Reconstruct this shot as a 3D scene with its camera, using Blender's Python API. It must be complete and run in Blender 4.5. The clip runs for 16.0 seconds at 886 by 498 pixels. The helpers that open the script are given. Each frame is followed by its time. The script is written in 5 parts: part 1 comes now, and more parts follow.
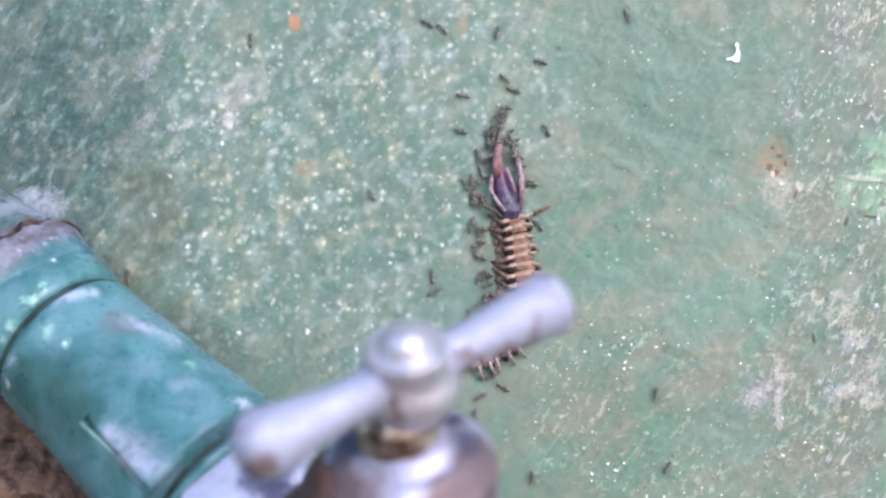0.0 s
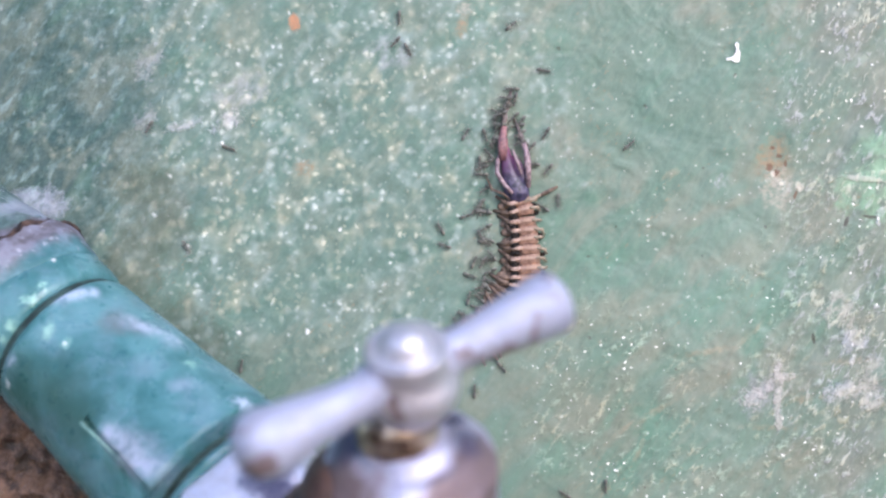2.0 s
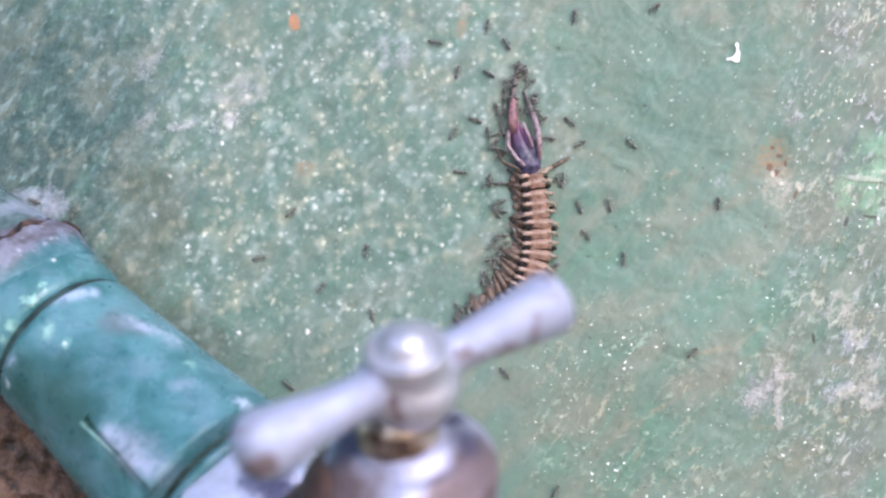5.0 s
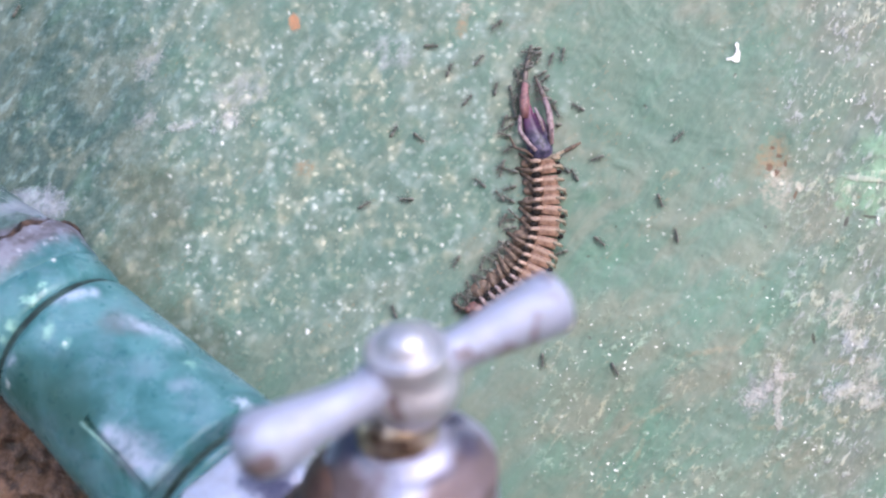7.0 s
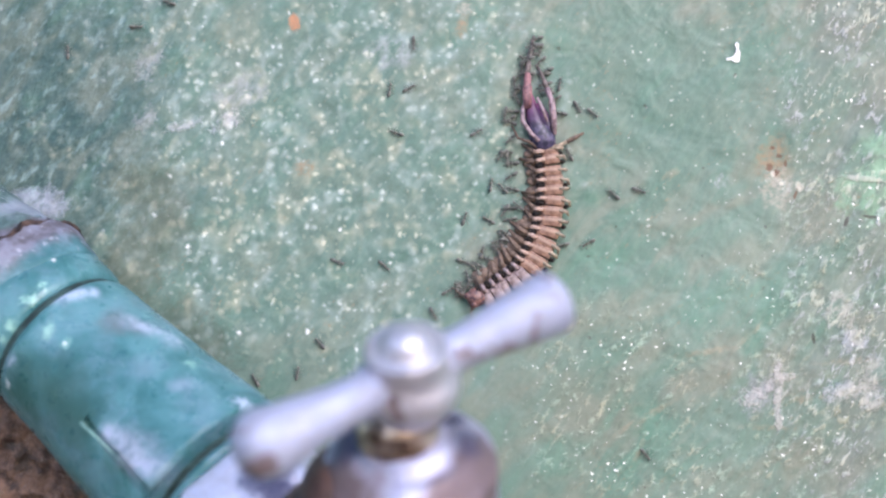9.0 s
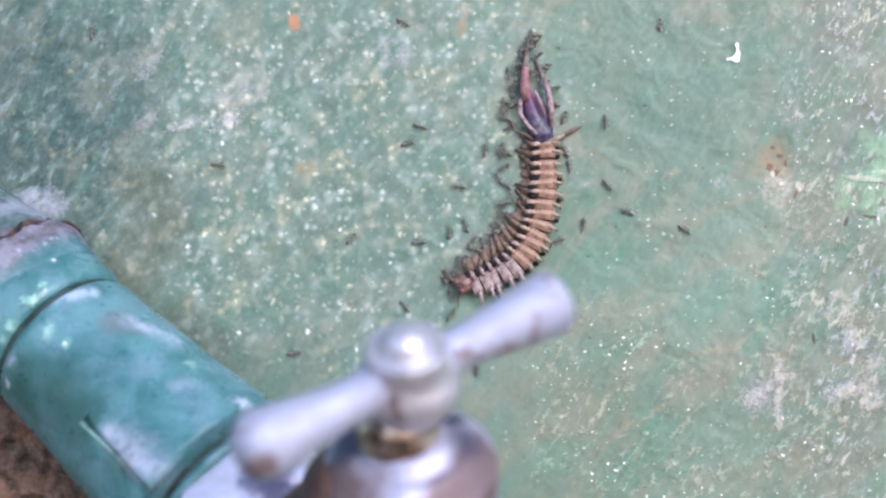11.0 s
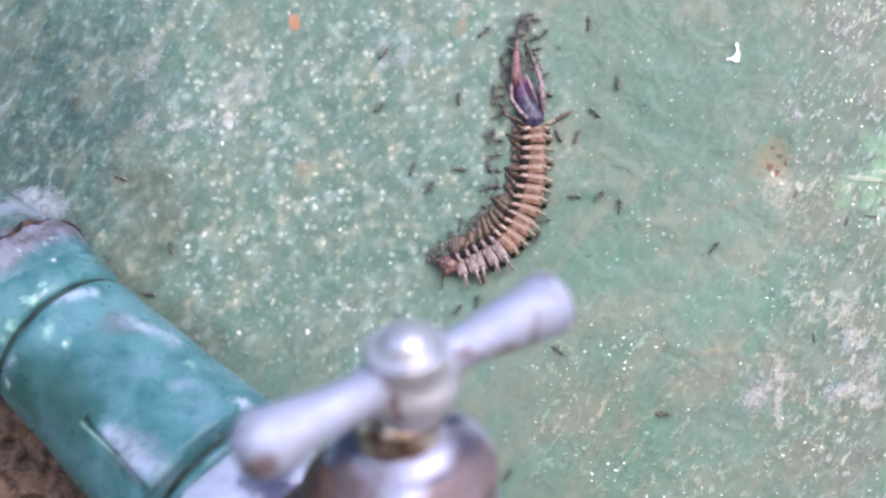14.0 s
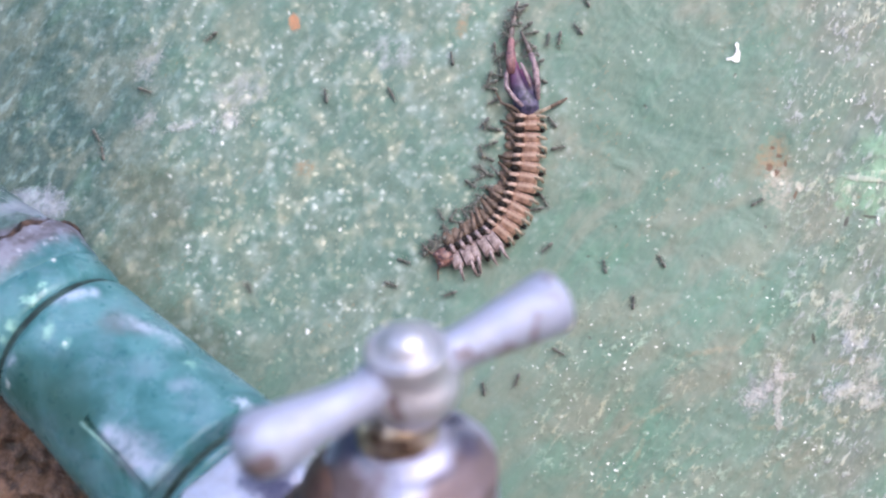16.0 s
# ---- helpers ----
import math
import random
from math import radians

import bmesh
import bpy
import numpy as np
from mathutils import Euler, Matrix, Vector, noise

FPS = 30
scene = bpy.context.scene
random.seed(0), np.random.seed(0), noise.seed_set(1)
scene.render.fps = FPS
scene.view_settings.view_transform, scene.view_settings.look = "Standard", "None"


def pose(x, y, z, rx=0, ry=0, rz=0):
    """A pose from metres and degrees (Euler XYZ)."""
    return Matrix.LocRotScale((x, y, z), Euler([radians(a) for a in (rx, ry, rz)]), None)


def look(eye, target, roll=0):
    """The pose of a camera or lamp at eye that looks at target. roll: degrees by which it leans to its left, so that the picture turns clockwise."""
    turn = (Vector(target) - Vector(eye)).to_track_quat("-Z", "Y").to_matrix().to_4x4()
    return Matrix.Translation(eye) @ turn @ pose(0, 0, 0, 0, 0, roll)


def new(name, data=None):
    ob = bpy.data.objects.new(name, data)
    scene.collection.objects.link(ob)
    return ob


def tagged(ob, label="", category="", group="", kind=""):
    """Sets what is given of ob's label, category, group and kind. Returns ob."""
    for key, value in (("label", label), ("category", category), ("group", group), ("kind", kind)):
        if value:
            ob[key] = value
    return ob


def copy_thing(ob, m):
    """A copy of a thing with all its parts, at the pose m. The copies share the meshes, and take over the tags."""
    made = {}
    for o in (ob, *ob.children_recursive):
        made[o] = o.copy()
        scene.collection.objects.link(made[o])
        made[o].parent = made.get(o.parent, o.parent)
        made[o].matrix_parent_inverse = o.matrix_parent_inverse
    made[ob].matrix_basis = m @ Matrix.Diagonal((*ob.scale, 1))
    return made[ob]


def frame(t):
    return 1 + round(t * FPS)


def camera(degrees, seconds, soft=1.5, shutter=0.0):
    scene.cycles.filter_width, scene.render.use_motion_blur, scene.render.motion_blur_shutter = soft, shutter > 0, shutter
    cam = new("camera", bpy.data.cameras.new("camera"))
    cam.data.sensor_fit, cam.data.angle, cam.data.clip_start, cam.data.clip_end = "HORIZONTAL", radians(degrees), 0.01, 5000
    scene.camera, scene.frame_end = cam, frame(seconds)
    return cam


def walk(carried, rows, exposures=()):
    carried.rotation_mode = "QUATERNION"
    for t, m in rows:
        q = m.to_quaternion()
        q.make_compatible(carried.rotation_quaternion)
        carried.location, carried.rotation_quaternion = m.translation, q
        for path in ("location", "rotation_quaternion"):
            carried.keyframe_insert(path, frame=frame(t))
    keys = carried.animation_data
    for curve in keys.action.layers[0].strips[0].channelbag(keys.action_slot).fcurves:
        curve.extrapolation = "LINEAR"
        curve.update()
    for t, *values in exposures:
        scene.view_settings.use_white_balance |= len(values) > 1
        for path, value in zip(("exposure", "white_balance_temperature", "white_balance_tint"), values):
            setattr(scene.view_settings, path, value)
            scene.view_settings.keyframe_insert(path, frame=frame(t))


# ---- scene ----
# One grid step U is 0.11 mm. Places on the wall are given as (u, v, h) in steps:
# u to the right, v downwards, h out of the wall towards the viewer.
U = 0.00011
Z0 = 0.80          # height of the camera over the ground, m
DIST = 2565        # camera to wall, steps


def P(u, v, h=0.0):
    return Vector(((u - 784) * U, -h * U, Z0 + (441 - v) * U))


# ---- camera ----
cam = camera(34.0, 16.0, soft=2.4, shutter=0.5)
EYE = P(784, 441, DIST)
walk(cam, [(0.0, look(EYE, P(784, 441))), (16.0, look(EYE, P(784, 441)))], [(0.0, 1.07, 6100, 20)])
cam.data.dof.use_dof = True
cam.data.dof.focus_distance = DIST * U
cam.data.dof.aperture_fstop = 12.0

# ---- light: hazy open sky, a broad veiled sun to the right ----
SUN = Vector((0.42, -0.78, 0.46)).normalized()
world = bpy.data.worlds.new("sky")
scene.world = world
world.use_nodes = True
wn, wl = world.node_tree.nodes, world.node_tree.links
sky = wn.new("ShaderNodeTexSky")
sky.sky_type, sky.sun_disc = "NISHITA", False
sky.sun_elevation = math.asin(SUN.z)
sky.sun_rotation = math.atan2(SUN.x, SUN.y)
wl.new(sky.outputs[0], wn["Background"].inputs[0])
wn["Background"].inputs[1].default_value = 0.15
sun = new("sun", bpy.data.lights.new("sun", "SUN"))
sun.data.energy, sun.data.angle, sun.data.color = 1.05, radians(20), (1.0, 0.97, 0.93)
sun.matrix_basis = look(SUN * 3, (0, 0, 0))


# ---- material nodes ----
class Mat:
    """A short way to write node materials; places are in grid steps."""

    def __init__(self, name, rough=0.5, metal=0.0):
        self.m = bpy.data.materials.new(name)
        self.m.use_nodes = True
        self.t = self.m.node_tree
        self.b = self.t.nodes["Principled BSDF"]
        self.b.inputs["Roughness"].default_value = rough
        self.b.inputs["Metallic"].default_value = metal
        co = self.t.nodes.new("ShaderNodeTexCoord")
        self.p = self.vec("MULTIPLY", co.outputs["Object"], (1 / U,) * 3)

    def put(self, sock, v):
        if isinstance(v, bpy.types.NodeSocket):
            self.t.links.new(v, sock)
        elif isinstance(v, (tuple, list)) and sock.type == "RGBA":
            sock.default_value = (*v, 1.0) if len(v) == 3 else v
        else:
            sock.default_value = v

    def vec(self, op, a, b=None):
        n = self.t.nodes.new("ShaderNodeVectorMath")
        n.operation = op
        self.put(n.inputs[0], a)
        if b is not None:
            self.put(n.inputs[1], b)
        return n.outputs["Value"] if op in ("LENGTH", "DISTANCE", "DOT_PRODUCT") else n.outputs[0]

    def math(self, op, a, b=0.0, clamp=False):
        n = self.t.nodes.new("ShaderNodeMath")
        n.operation, n.use_clamp = op, clamp
        self.put(n.inputs[0], a)
        self.put(n.inputs[1], b)
        return n.outputs[0]

    def noise(self, size, detail=4.0, rough=0.55, warp=0.0, at=None, out=0):
        n = self.t.nodes.new("ShaderNodeTexNoise")
        self.put(n.inputs["Vector"], at or self.p)
        n.inputs["Scale"].default_value = 1.0 / size
        n.inputs["Detail"].default_value = detail
        n.inputs["Roughness"].default_value = rough
        n.inputs["Distortion"].default_value = warp
        return n.outputs[out]

    def cells(self, size, out="Distance", at=None, rand=1.0, feature="F1"):
        n = self.t.nodes.new("ShaderNodeTexVoronoi")
        n.feature, n.voronoi_dimensions = feature, "2D"
        self.put(n.inputs["Vector"], at or self.p)
        n.inputs["Scale"].default_value = 1.0 / size
        n.inputs["Randomness"].default_value = rand
        return n.outputs[out]

    def step(self, v, lo, hi, to0=0.0, to1=1.0):
        n = self.t.nodes.new("ShaderNodeMapRange")
        n.interpolation_type = "SMOOTHSTEP"
        self.put(n.inputs[0], v)
        for i, x in enumerate((lo, hi, to0, to1)):
            n.inputs[i + 1].default_value = x
        return n.outputs[0]

    def mix(self, f, a, b, mode="MIX"):
        n = self.t.nodes.new("ShaderNodeMix")
        n.data_type, n.blend_type = "RGBA", mode
        self.put(n.inputs[0], f)
        self.put(n.inputs[6], a)
        self.put(n.inputs[7], b)
        return n.outputs[2]

    def bump(self, height, dist, strength=1.0, after=None):
        n = self.t.nodes.new("ShaderNodeBump")
        n.inputs["Strength"].default_value = strength
        n.inputs["Distance"].default_value = dist * U
        self.put(n.inputs["Height"], height)
        if after is not None:
            self.put(n.inputs["Normal"], after)
        return n.outputs[0]

    def done(self, color, rough=None, normal=None, metal=None):
        self.put(self.b.inputs["Base Color"], color)
        for key, v in (("Roughness", rough), ("Normal", normal), ("Metallic", metal)):
            if v is not None:
                self.put(self.b.inputs[key], v)
        return self.m


# the pipe runs from its ring to the tap
RING = P(151.5, 597, 140)
FAR = P(383.8, 783.4, 260)
AXIS = (FAR - RING).normalized()


def wall_paint():
    """Old green paint: chalked, brushed slantwise, speckled with grit, with rust and plaster showing through."""
    m = Mat("weathered_green_paint", 0.55)
    # wall steps: x = u - 784, y = 441 - v
    sep = m.t.nodes.new("ShaderNodeSeparateXYZ")
    m.put(sep.inputs[0], m.p)
    px, pz = sep.outputs[0], m.math("SUBTRACT", sep.outputs[2], Z0 / U)
    flat = m.t.nodes.new("ShaderNodeCombineXYZ")
    m.put(flat.inputs[0], px)
    m.put(flat.inputs[1], pz)
    flat = flat.outputs[0]

    def grain(angle, stretch):
        """Places on the wall, drawn out along a direction (degrees up from the horizontal)."""
        n = m.t.nodes.new("ShaderNodeMapping")
        n.vector_type = "TEXTURE"
        m.put(n.inputs["Vector"], flat)
        n.inputs["Rotation"].default_value = (0, 0, radians(angle))
        n.inputs["Scale"].default_value = (stretch, 1.0, 1.0)
        return n.outputs[0]

    def mul(*values):
        out = values[0]
        for v in values[1:]:
            out = m.math("MULTIPLY", out, v)
        return out

    def split(size, detail, rough):
        n = m.t.nodes.new("ShaderNodeSeparateXYZ")
        m.put(n.inputs[0], m.noise(size, detail, rough, at=flat, out=1))
        return n

    wl, wx, wf = split(150, 2, 0.5), split(26, 5, 0.7), split(8, 4, 0.65)

    def mark(u, v, ru, rv, turn=0.0, ragged=0.8, soft=0.35):
        """A ragged patch round (u, v) with half-sizes ru, rv; 1 inside, 0 outside."""
        a = radians(turn)
        w = wf if min(ru, rv) < 20 else wx if min(ru, rv) < 75 else wl
        dx = m.math("SUBTRACT", px, u - 784)
        dz = m.math("SUBTRACT", pz, 441 - v)
        ex = m.math("ADD", m.math("MULTIPLY", dx, math.cos(a) / ru), m.math("MULTIPLY", dz, -math.sin(a) / ru))
        ez = m.math("ADD", m.math("MULTIPLY", dx, math.sin(a) / rv), m.math("MULTIPLY", dz, math.cos(a) / rv))
        ex = m.math("ADD", ex, m.math("MULTIPLY", m.math("SUBTRACT", w.outputs[0], 0.5), 3 * ragged))
        ez = m.math("ADD", ez, m.math("MULTIPLY", m.math("SUBTRACT", w.outputs[1], 0.5), 3 * ragged))
        r = m.math("ADD", m.math("MULTIPLY", ex, ex), m.math("MULTIPLY", ez, ez))
        return m.step(r, 1.0 + soft, 1.0 - soft)

    def most(*marks):
        out = marks[0]
        for k in marks[1:]:
            out = m.math("MAXIMUM", out, k)
        return out

    diag, steep, even, dots = grain(45, 3.0), grain(58, 3.4), grain(48, 1.7), grain(55, 1.25)
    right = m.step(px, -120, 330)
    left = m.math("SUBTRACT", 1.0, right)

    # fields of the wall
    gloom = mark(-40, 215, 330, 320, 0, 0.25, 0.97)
    clean = mark(1170, 170, 200, 130, 20, 0.5, 0.97)
    strip = most(mark(1590, 220, 190, 420, 0, 0.25, 0.9), mark(1570, 700, 190, 300, 0, 0.4, 0.95))
    corner = mark(70, 60, 300, 190, 15, 0.2, 0.97)
    crowd = most(mark(490, 250, 430, 390, 0, 0.9, 0.95), mark(810, 120, 250, 250, 0, 0.6, 0.95))

    # paint: two greens, faded in clouds
    c = m.mix(m.step(m.noise(330, 3, 0.5, 0.3, at=flat), 0.36, 0.66), (0.110, 0.188, 0.142), (0.150, 0.230, 0.182))
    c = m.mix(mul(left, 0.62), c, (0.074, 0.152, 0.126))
    c = m.mix(mul(clean, 0.8), c, (0.100, 0.186, 0.142))
    # upper left: deeper green, with the lens's vignette put into the colour
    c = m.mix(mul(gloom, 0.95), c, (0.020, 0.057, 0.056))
    c = m.mix(mul(corner, 0.22), c, (0.070, 0.146, 0.135))
    # thin grey-beige film and fresher green, wiped slantwise
    wiped = m.noise(66, 4, 0.55, 0.5, at=grain(48, 2.1))
    c = m.mix(mul(m.step(wiped, 0.47, 0.66), m.step(right, 0.0, 1.0, 0.35, 0.52), m.step(clean, 0.0, 0.8, 1.0, 0.3)), c, (0.238, 0.250, 0.192))
    c = m.mix(mul(m.step(wiped, 0.50, 0.32), m.step(right, 0.0, 1.0, 0.3, 0.40)), c, (0.098, 0.226, 0.162))
    film = m.noise(120, 4, 0.6, 0.4, at=even)
    c = m.mix(mul(m.step(film, 0.50, 0.70), m.step(gloom, 0.0, 1.0, 0.65, 0.05), m.step(right, 0.0, 1.0, 0.32, 1.0), m.step(clean, 0.0, 0.8, 1.0, 0.2)), c, (0.214, 0.212, 0.162))
    dusty = most(mark(960, 720, 170, 140, 0, 0.6, 0.95), mark(1250, 640, 160, 60, 10, 0.7, 0.95), mark(1420, 820, 170, 90, 0, 0.7, 0.95))
    c = m.mix(mul(dusty, m.step(wiped, 0.38, 0.60, 0.3, 1.0), 0.5), c, (0.190, 0.202, 0.152))
    mint = most(mark(1150, 800, 170, 110, 25, 0.9, 0.95), mark(1330, 560, 120, 70, 25, 0.9, 0.95), mark(1060, 420, 90, 60, 30, 0.9, 0.95))
    c = m.mix(mul(mint, m.step(wiped, 0.56, 0.40), 0.38), c, (0.098, 0.240, 0.165))
    c = m.mix(mul(strip, m.step(m.noise(60, 3, 0.55, 0.3, at=steep), 0.40, 0.62), 0.5), c, (0.175, 0.185, 0.160))
    pale = most(mark(1556, 305, 40, 62, 0, 0.6, 0.8), mark(1530, 350, 60, 40, 20, 0.9, 0.9))
    c = m.mix(mul(pale, m.step(m.noise(34, 3, 0.55, at=flat), 0.34, 0.58), 0.65), c, (0.26, 0.46, 0.29))
    # fine brush lines
    line = m.noise(9, 3, 0.55, 0.2, at=grain(52, 5.0))
    c = m.mix(mul(m.step(line, 0.50, 0.70), 0.12), c, m.mix(gloom, (0.27, 0.33, 0.28), (0.15, 0.24, 0.235)))
    c = m.mix(mul(m.step(line, 0.48, 0.30), 0.10), c, (0.070, 0.128, 0.105))
    # dull, darker olive patches above and right of the pipe
    olive = most(mark(265, 330, 60, 50, 0, 1.0, 0.95), mark(240, 470, 50, 90, 25, 1.0, 0.95), mark(335, 600, 80, 60, 30, 1.0, 0.95), mark(290, 400, 50, 60, 0, 1.0, 0.95))
    c = m.mix(mul(olive, 0.65), c, (0.075, 0.095, 0.068))

    # grit: soft irregular spots of undercoat, crowded in some fields, drawn out along the brush
    crowd = mul(crowd, m.step(m.math("MAXIMUM", clean, mul(gloom, 0.9)), 0.0, 1.0, 1.0, 0.25), m.step(m.noise(150, 3, 0.6, at=flat), 0.30, 0.58, 0.45, 1.0))
    clump = m.step(m.noise(46, 3, 0.6, at=flat), 0.34, 0.60, 0.38, 1.0)
    hue = m.step(m.noise(80, 3, 0.5, at=flat), 0.42, 0.60)
    c = m.mix(mul(m.step(m.noise(21, 3, 0.6, at=dots), 0.50, 0.34), crowd, 0.45), c, (0.072, 0.122, 0.098))
    field = m.math("ADD", mul(crowd, 0.92), mul(left, m.step(gloom, 0.0, 0.7, 0.10, 0.03)))
    for size, lo, hi, amount, cool, warm in ((40, 0.42, 0.74, 0.55, (0.26, 0.35, 0.32), (0.29, 0.32, 0.23)),
                                             (22, 0.45, 0.78, 0.55, (0.40, 0.48, 0.45), (0.45, 0.445, 0.33))):
        spots = m.step(m.noise(size, 1, 0.4, 0.0, at=dots), lo, hi)
        c = m.mix(mul(spots, clump, field, amount), c, m.mix(hue, cool, warm))
    bend = m.vec("ADD", flat, m.vec("SCALE", m.vec("SUBTRACT", m.noise(14, 2, 0.5, at=flat, out=1), (0.5, 0.5, 0.5))))
    bend.node.inputs[1].links[0].from_node.inputs["Scale"].default_value = 12.0

    def grains(size, reach, share, at, blur):
        """Spots of many sizes: a mask, and a value for each spot."""
        pick = m.t.nodes.new("ShaderNodeSeparateXYZ")
        m.put(pick.inputs[0], m.cells(size, "Color", at=at))
        r = m.math("MULTIPLY", m.math("SUBTRACT", pick.outputs[0], 1 - share), reach / share)
        return m.step(m.math("SUBTRACT", m.cells(size, at=at), r), blur, -blur), pick.outputs[1]

    for size, reach, share, blur, amount, cool, warm in ((25, 0.30, 0.60, 0.28, 0.90, (0.46, 0.53, 0.50), (0.50, 0.49, 0.37)),
                                                         (15, 0.31, 0.72, 0.28, 0.9, (0.64, 0.70, 0.67), (0.68, 0.66, 0.51))):
        spots, tone = grains(size, reach, share, m.vec("ADD", bend, (size * 9.0, size * 5.0, 0)), blur)
        c = m.mix(mul(spots, clump, field, m.step(olive, 0.0, 0.8, 1.0, 0.4), m.step(tone, 0.15, 1.0, 0.05, 1.0), amount), c, m.mix(hue, cool, warm))
    # softer slanting dashes in the dim corner, crinkled paint along the far strip
    dash = m.step(m.noise(15, 3, 0.5, 0.3, at=grain(53, 1.9)), 0.51, 0.72)
    c = m.mix(mul(dash, m.math("MAXIMUM", gloom, corner), m.step(m.noise(70, 3, 0.55, at=flat), 0.36, 0.62, 0.25, 1.0), 0.72), c, (0.230, 0.330, 0.320))
    fold = m.noise(12, 3, 0.6, 0.3, at=grain(60, 2.0))
    # the folds' highlights and shaded grooves are put into the colour
    crinkle = mul(m.step(fold, 0.50, 0.66), strip, m.step(m.noise(75, 3, 0.55, at=flat), 0.36, 0.56))
    c = m.mix(mul(crinkle, 0.60), c, m.mix(hue, (0.60, 0.60, 0.62), (0.66, 0.66, 0.52)))
    groove = mul(m.step(fold, 0.46, 0.28), strip)
    c = m.mix(mul(groove, 0.6), c, (0.085, 0.120, 0.100))
    # brown grit and scuffs
    grit = mul(m.step(m.noise(8, 3, 0.6, at=even), 0.58, 0.70), m.step(m.noise(85, 3, 0.55, at=diag), 0.50, 0.64))
    c = m.mix(mul(grit, m.step(gloom, 0.0, 0.8, 0.55, 0.08)), c, (0.27, 0.205, 0.125))

    # paler crumbs where the coat is worn thin, low on the wall
    worn = most(mark(1300, 760, 330, 170, 0, 0.5, 0.95), mark(1480, 520, 150, 170, 0, 0.5, 0.95), mark(1060, 640, 130, 90, 0, 0.6, 0.95))
    crumb = mul(m.step(m.noise(14, 3, 0.6, 0.2, at=even), 0.50, 0.68), worn, m.step(m.noise(60, 3, 0.6, at=diag), 0.40, 0.60, 0.15, 1.0))
    c = m.mix(mul(crumb, 0.75), c, m.mix(hue, (0.36, 0.46, 0.35), (0.46, 0.45, 0.32)))
    c = m.mix(mul(m.step(m.noise(15, 3, 0.6, 0.2, at=even), 0.48, 0.32), worn, 0.5), c, (0.090, 0.135, 0.100))
    # single grains and painted glints: small sharp white specks in loose swarms
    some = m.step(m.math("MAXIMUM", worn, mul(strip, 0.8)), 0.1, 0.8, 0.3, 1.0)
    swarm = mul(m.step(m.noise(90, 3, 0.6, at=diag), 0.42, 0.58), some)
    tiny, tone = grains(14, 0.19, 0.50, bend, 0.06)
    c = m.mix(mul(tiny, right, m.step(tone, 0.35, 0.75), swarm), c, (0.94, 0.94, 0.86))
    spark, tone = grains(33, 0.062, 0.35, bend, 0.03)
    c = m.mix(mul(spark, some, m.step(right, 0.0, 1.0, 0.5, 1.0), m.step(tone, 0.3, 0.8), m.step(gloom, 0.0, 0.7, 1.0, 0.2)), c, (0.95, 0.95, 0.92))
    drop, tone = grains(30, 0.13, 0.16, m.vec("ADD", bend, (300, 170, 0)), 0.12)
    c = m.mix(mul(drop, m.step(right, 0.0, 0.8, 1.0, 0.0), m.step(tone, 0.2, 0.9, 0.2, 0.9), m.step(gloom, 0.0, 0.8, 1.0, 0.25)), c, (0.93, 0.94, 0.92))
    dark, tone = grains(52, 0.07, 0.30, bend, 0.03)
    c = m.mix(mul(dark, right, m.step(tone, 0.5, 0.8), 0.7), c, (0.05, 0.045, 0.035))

    # rust
    rust = most(mark(1370, 285, 30, 38, 0, 0.6, 0.97), mark(1368, 292, 14, 18, 0, 0.6, 0.97), mark(817, 48, 10, 18, 10, 0.7, 0.9), mark(540, 298, 16, 12, 0, 0.9, 0.9))
    c = m.mix(mul(rust, m.step(m.noise(13, 4, 0.65, at=flat), 0.30, 0.66), 0.75), c, (0.30, 0.190, 0.100))
    blush = most(mark(1376, 335, 30, 34, 0, 0.9, 0.9), mark(822, 16, 14, 12, 0, 0.7, 0.9))
    c = m.mix(mul(blush, m.step(m.noise(11, 3, 0.6, at=flat), 0.32, 0.62), 0.48), c, (0.54, 0.46, 0.38))
    core = most(mark(1362, 296, 6, 7, 0, 0.7, 0.7), mark(1374, 305, 5, 9, 15, 0.9, 0.7), mark(1380, 276, 6, 4, 0, 0.9, 0.7), mark(1390, 290, 3, 5, 0, 0.9, 0.7),
                mark(1408, 344, 3, 9, 20, 0.9, 0.7), mark(1368, 262, 4, 3, 0, 0.9, 0.7))
    c = m.mix(mul(core, 0.85), c, (0.12, 0.050, 0.022))
    glint = most(mark(1368, 308, 4, 6, 0, 0.4, 0.7), mark(1414, 330, 5, 10, -30, 0.6, 0.8), mark(1383, 325, 4, 4, 0, 0.4, 0.8))
    c = m.mix(mul(glint, 0.45), c, (0.86, 0.78, 0.66))
    vein = most(mark(1255, 622, 60, 6, -8, 0.5, 0.9), mark(1320, 600, 44, 5, -45, 0.5, 0.9), mark(1460, 700, 80, 6, -8, 0.5, 0.9), mark(1130, 800, 30, 4, -68, 0.6, 0.9),
                mark(1140, 740, 60, 6, -30, 0.6, 0.9), mark(1186, 310, 20, 7, -35, 0.5, 0.8), mark(1350, 757, 46, 5, 2, 0.5, 0.8), mark(1500, 640, 50, 6, -4, 0.5, 0.9))
    c = m.mix(mul(vein, m.step(m.noise(16, 3, 0.6, at=even), 0.36, 0.62), 0.50), c, (0.31, 0.27, 0.185))
    soil = most(mark(30, 830, 170, 130, 30, 0.5, 0.6), mark(-40, 700, 90, 90, 0, 0.6, 0.7))
    earthy = m.mix(m.step(m.noise(40, 4, 0.62, 0.4), 0.34, 0.62), (0.058, 0.036, 0.029), (0.245, 0.148, 0.105))
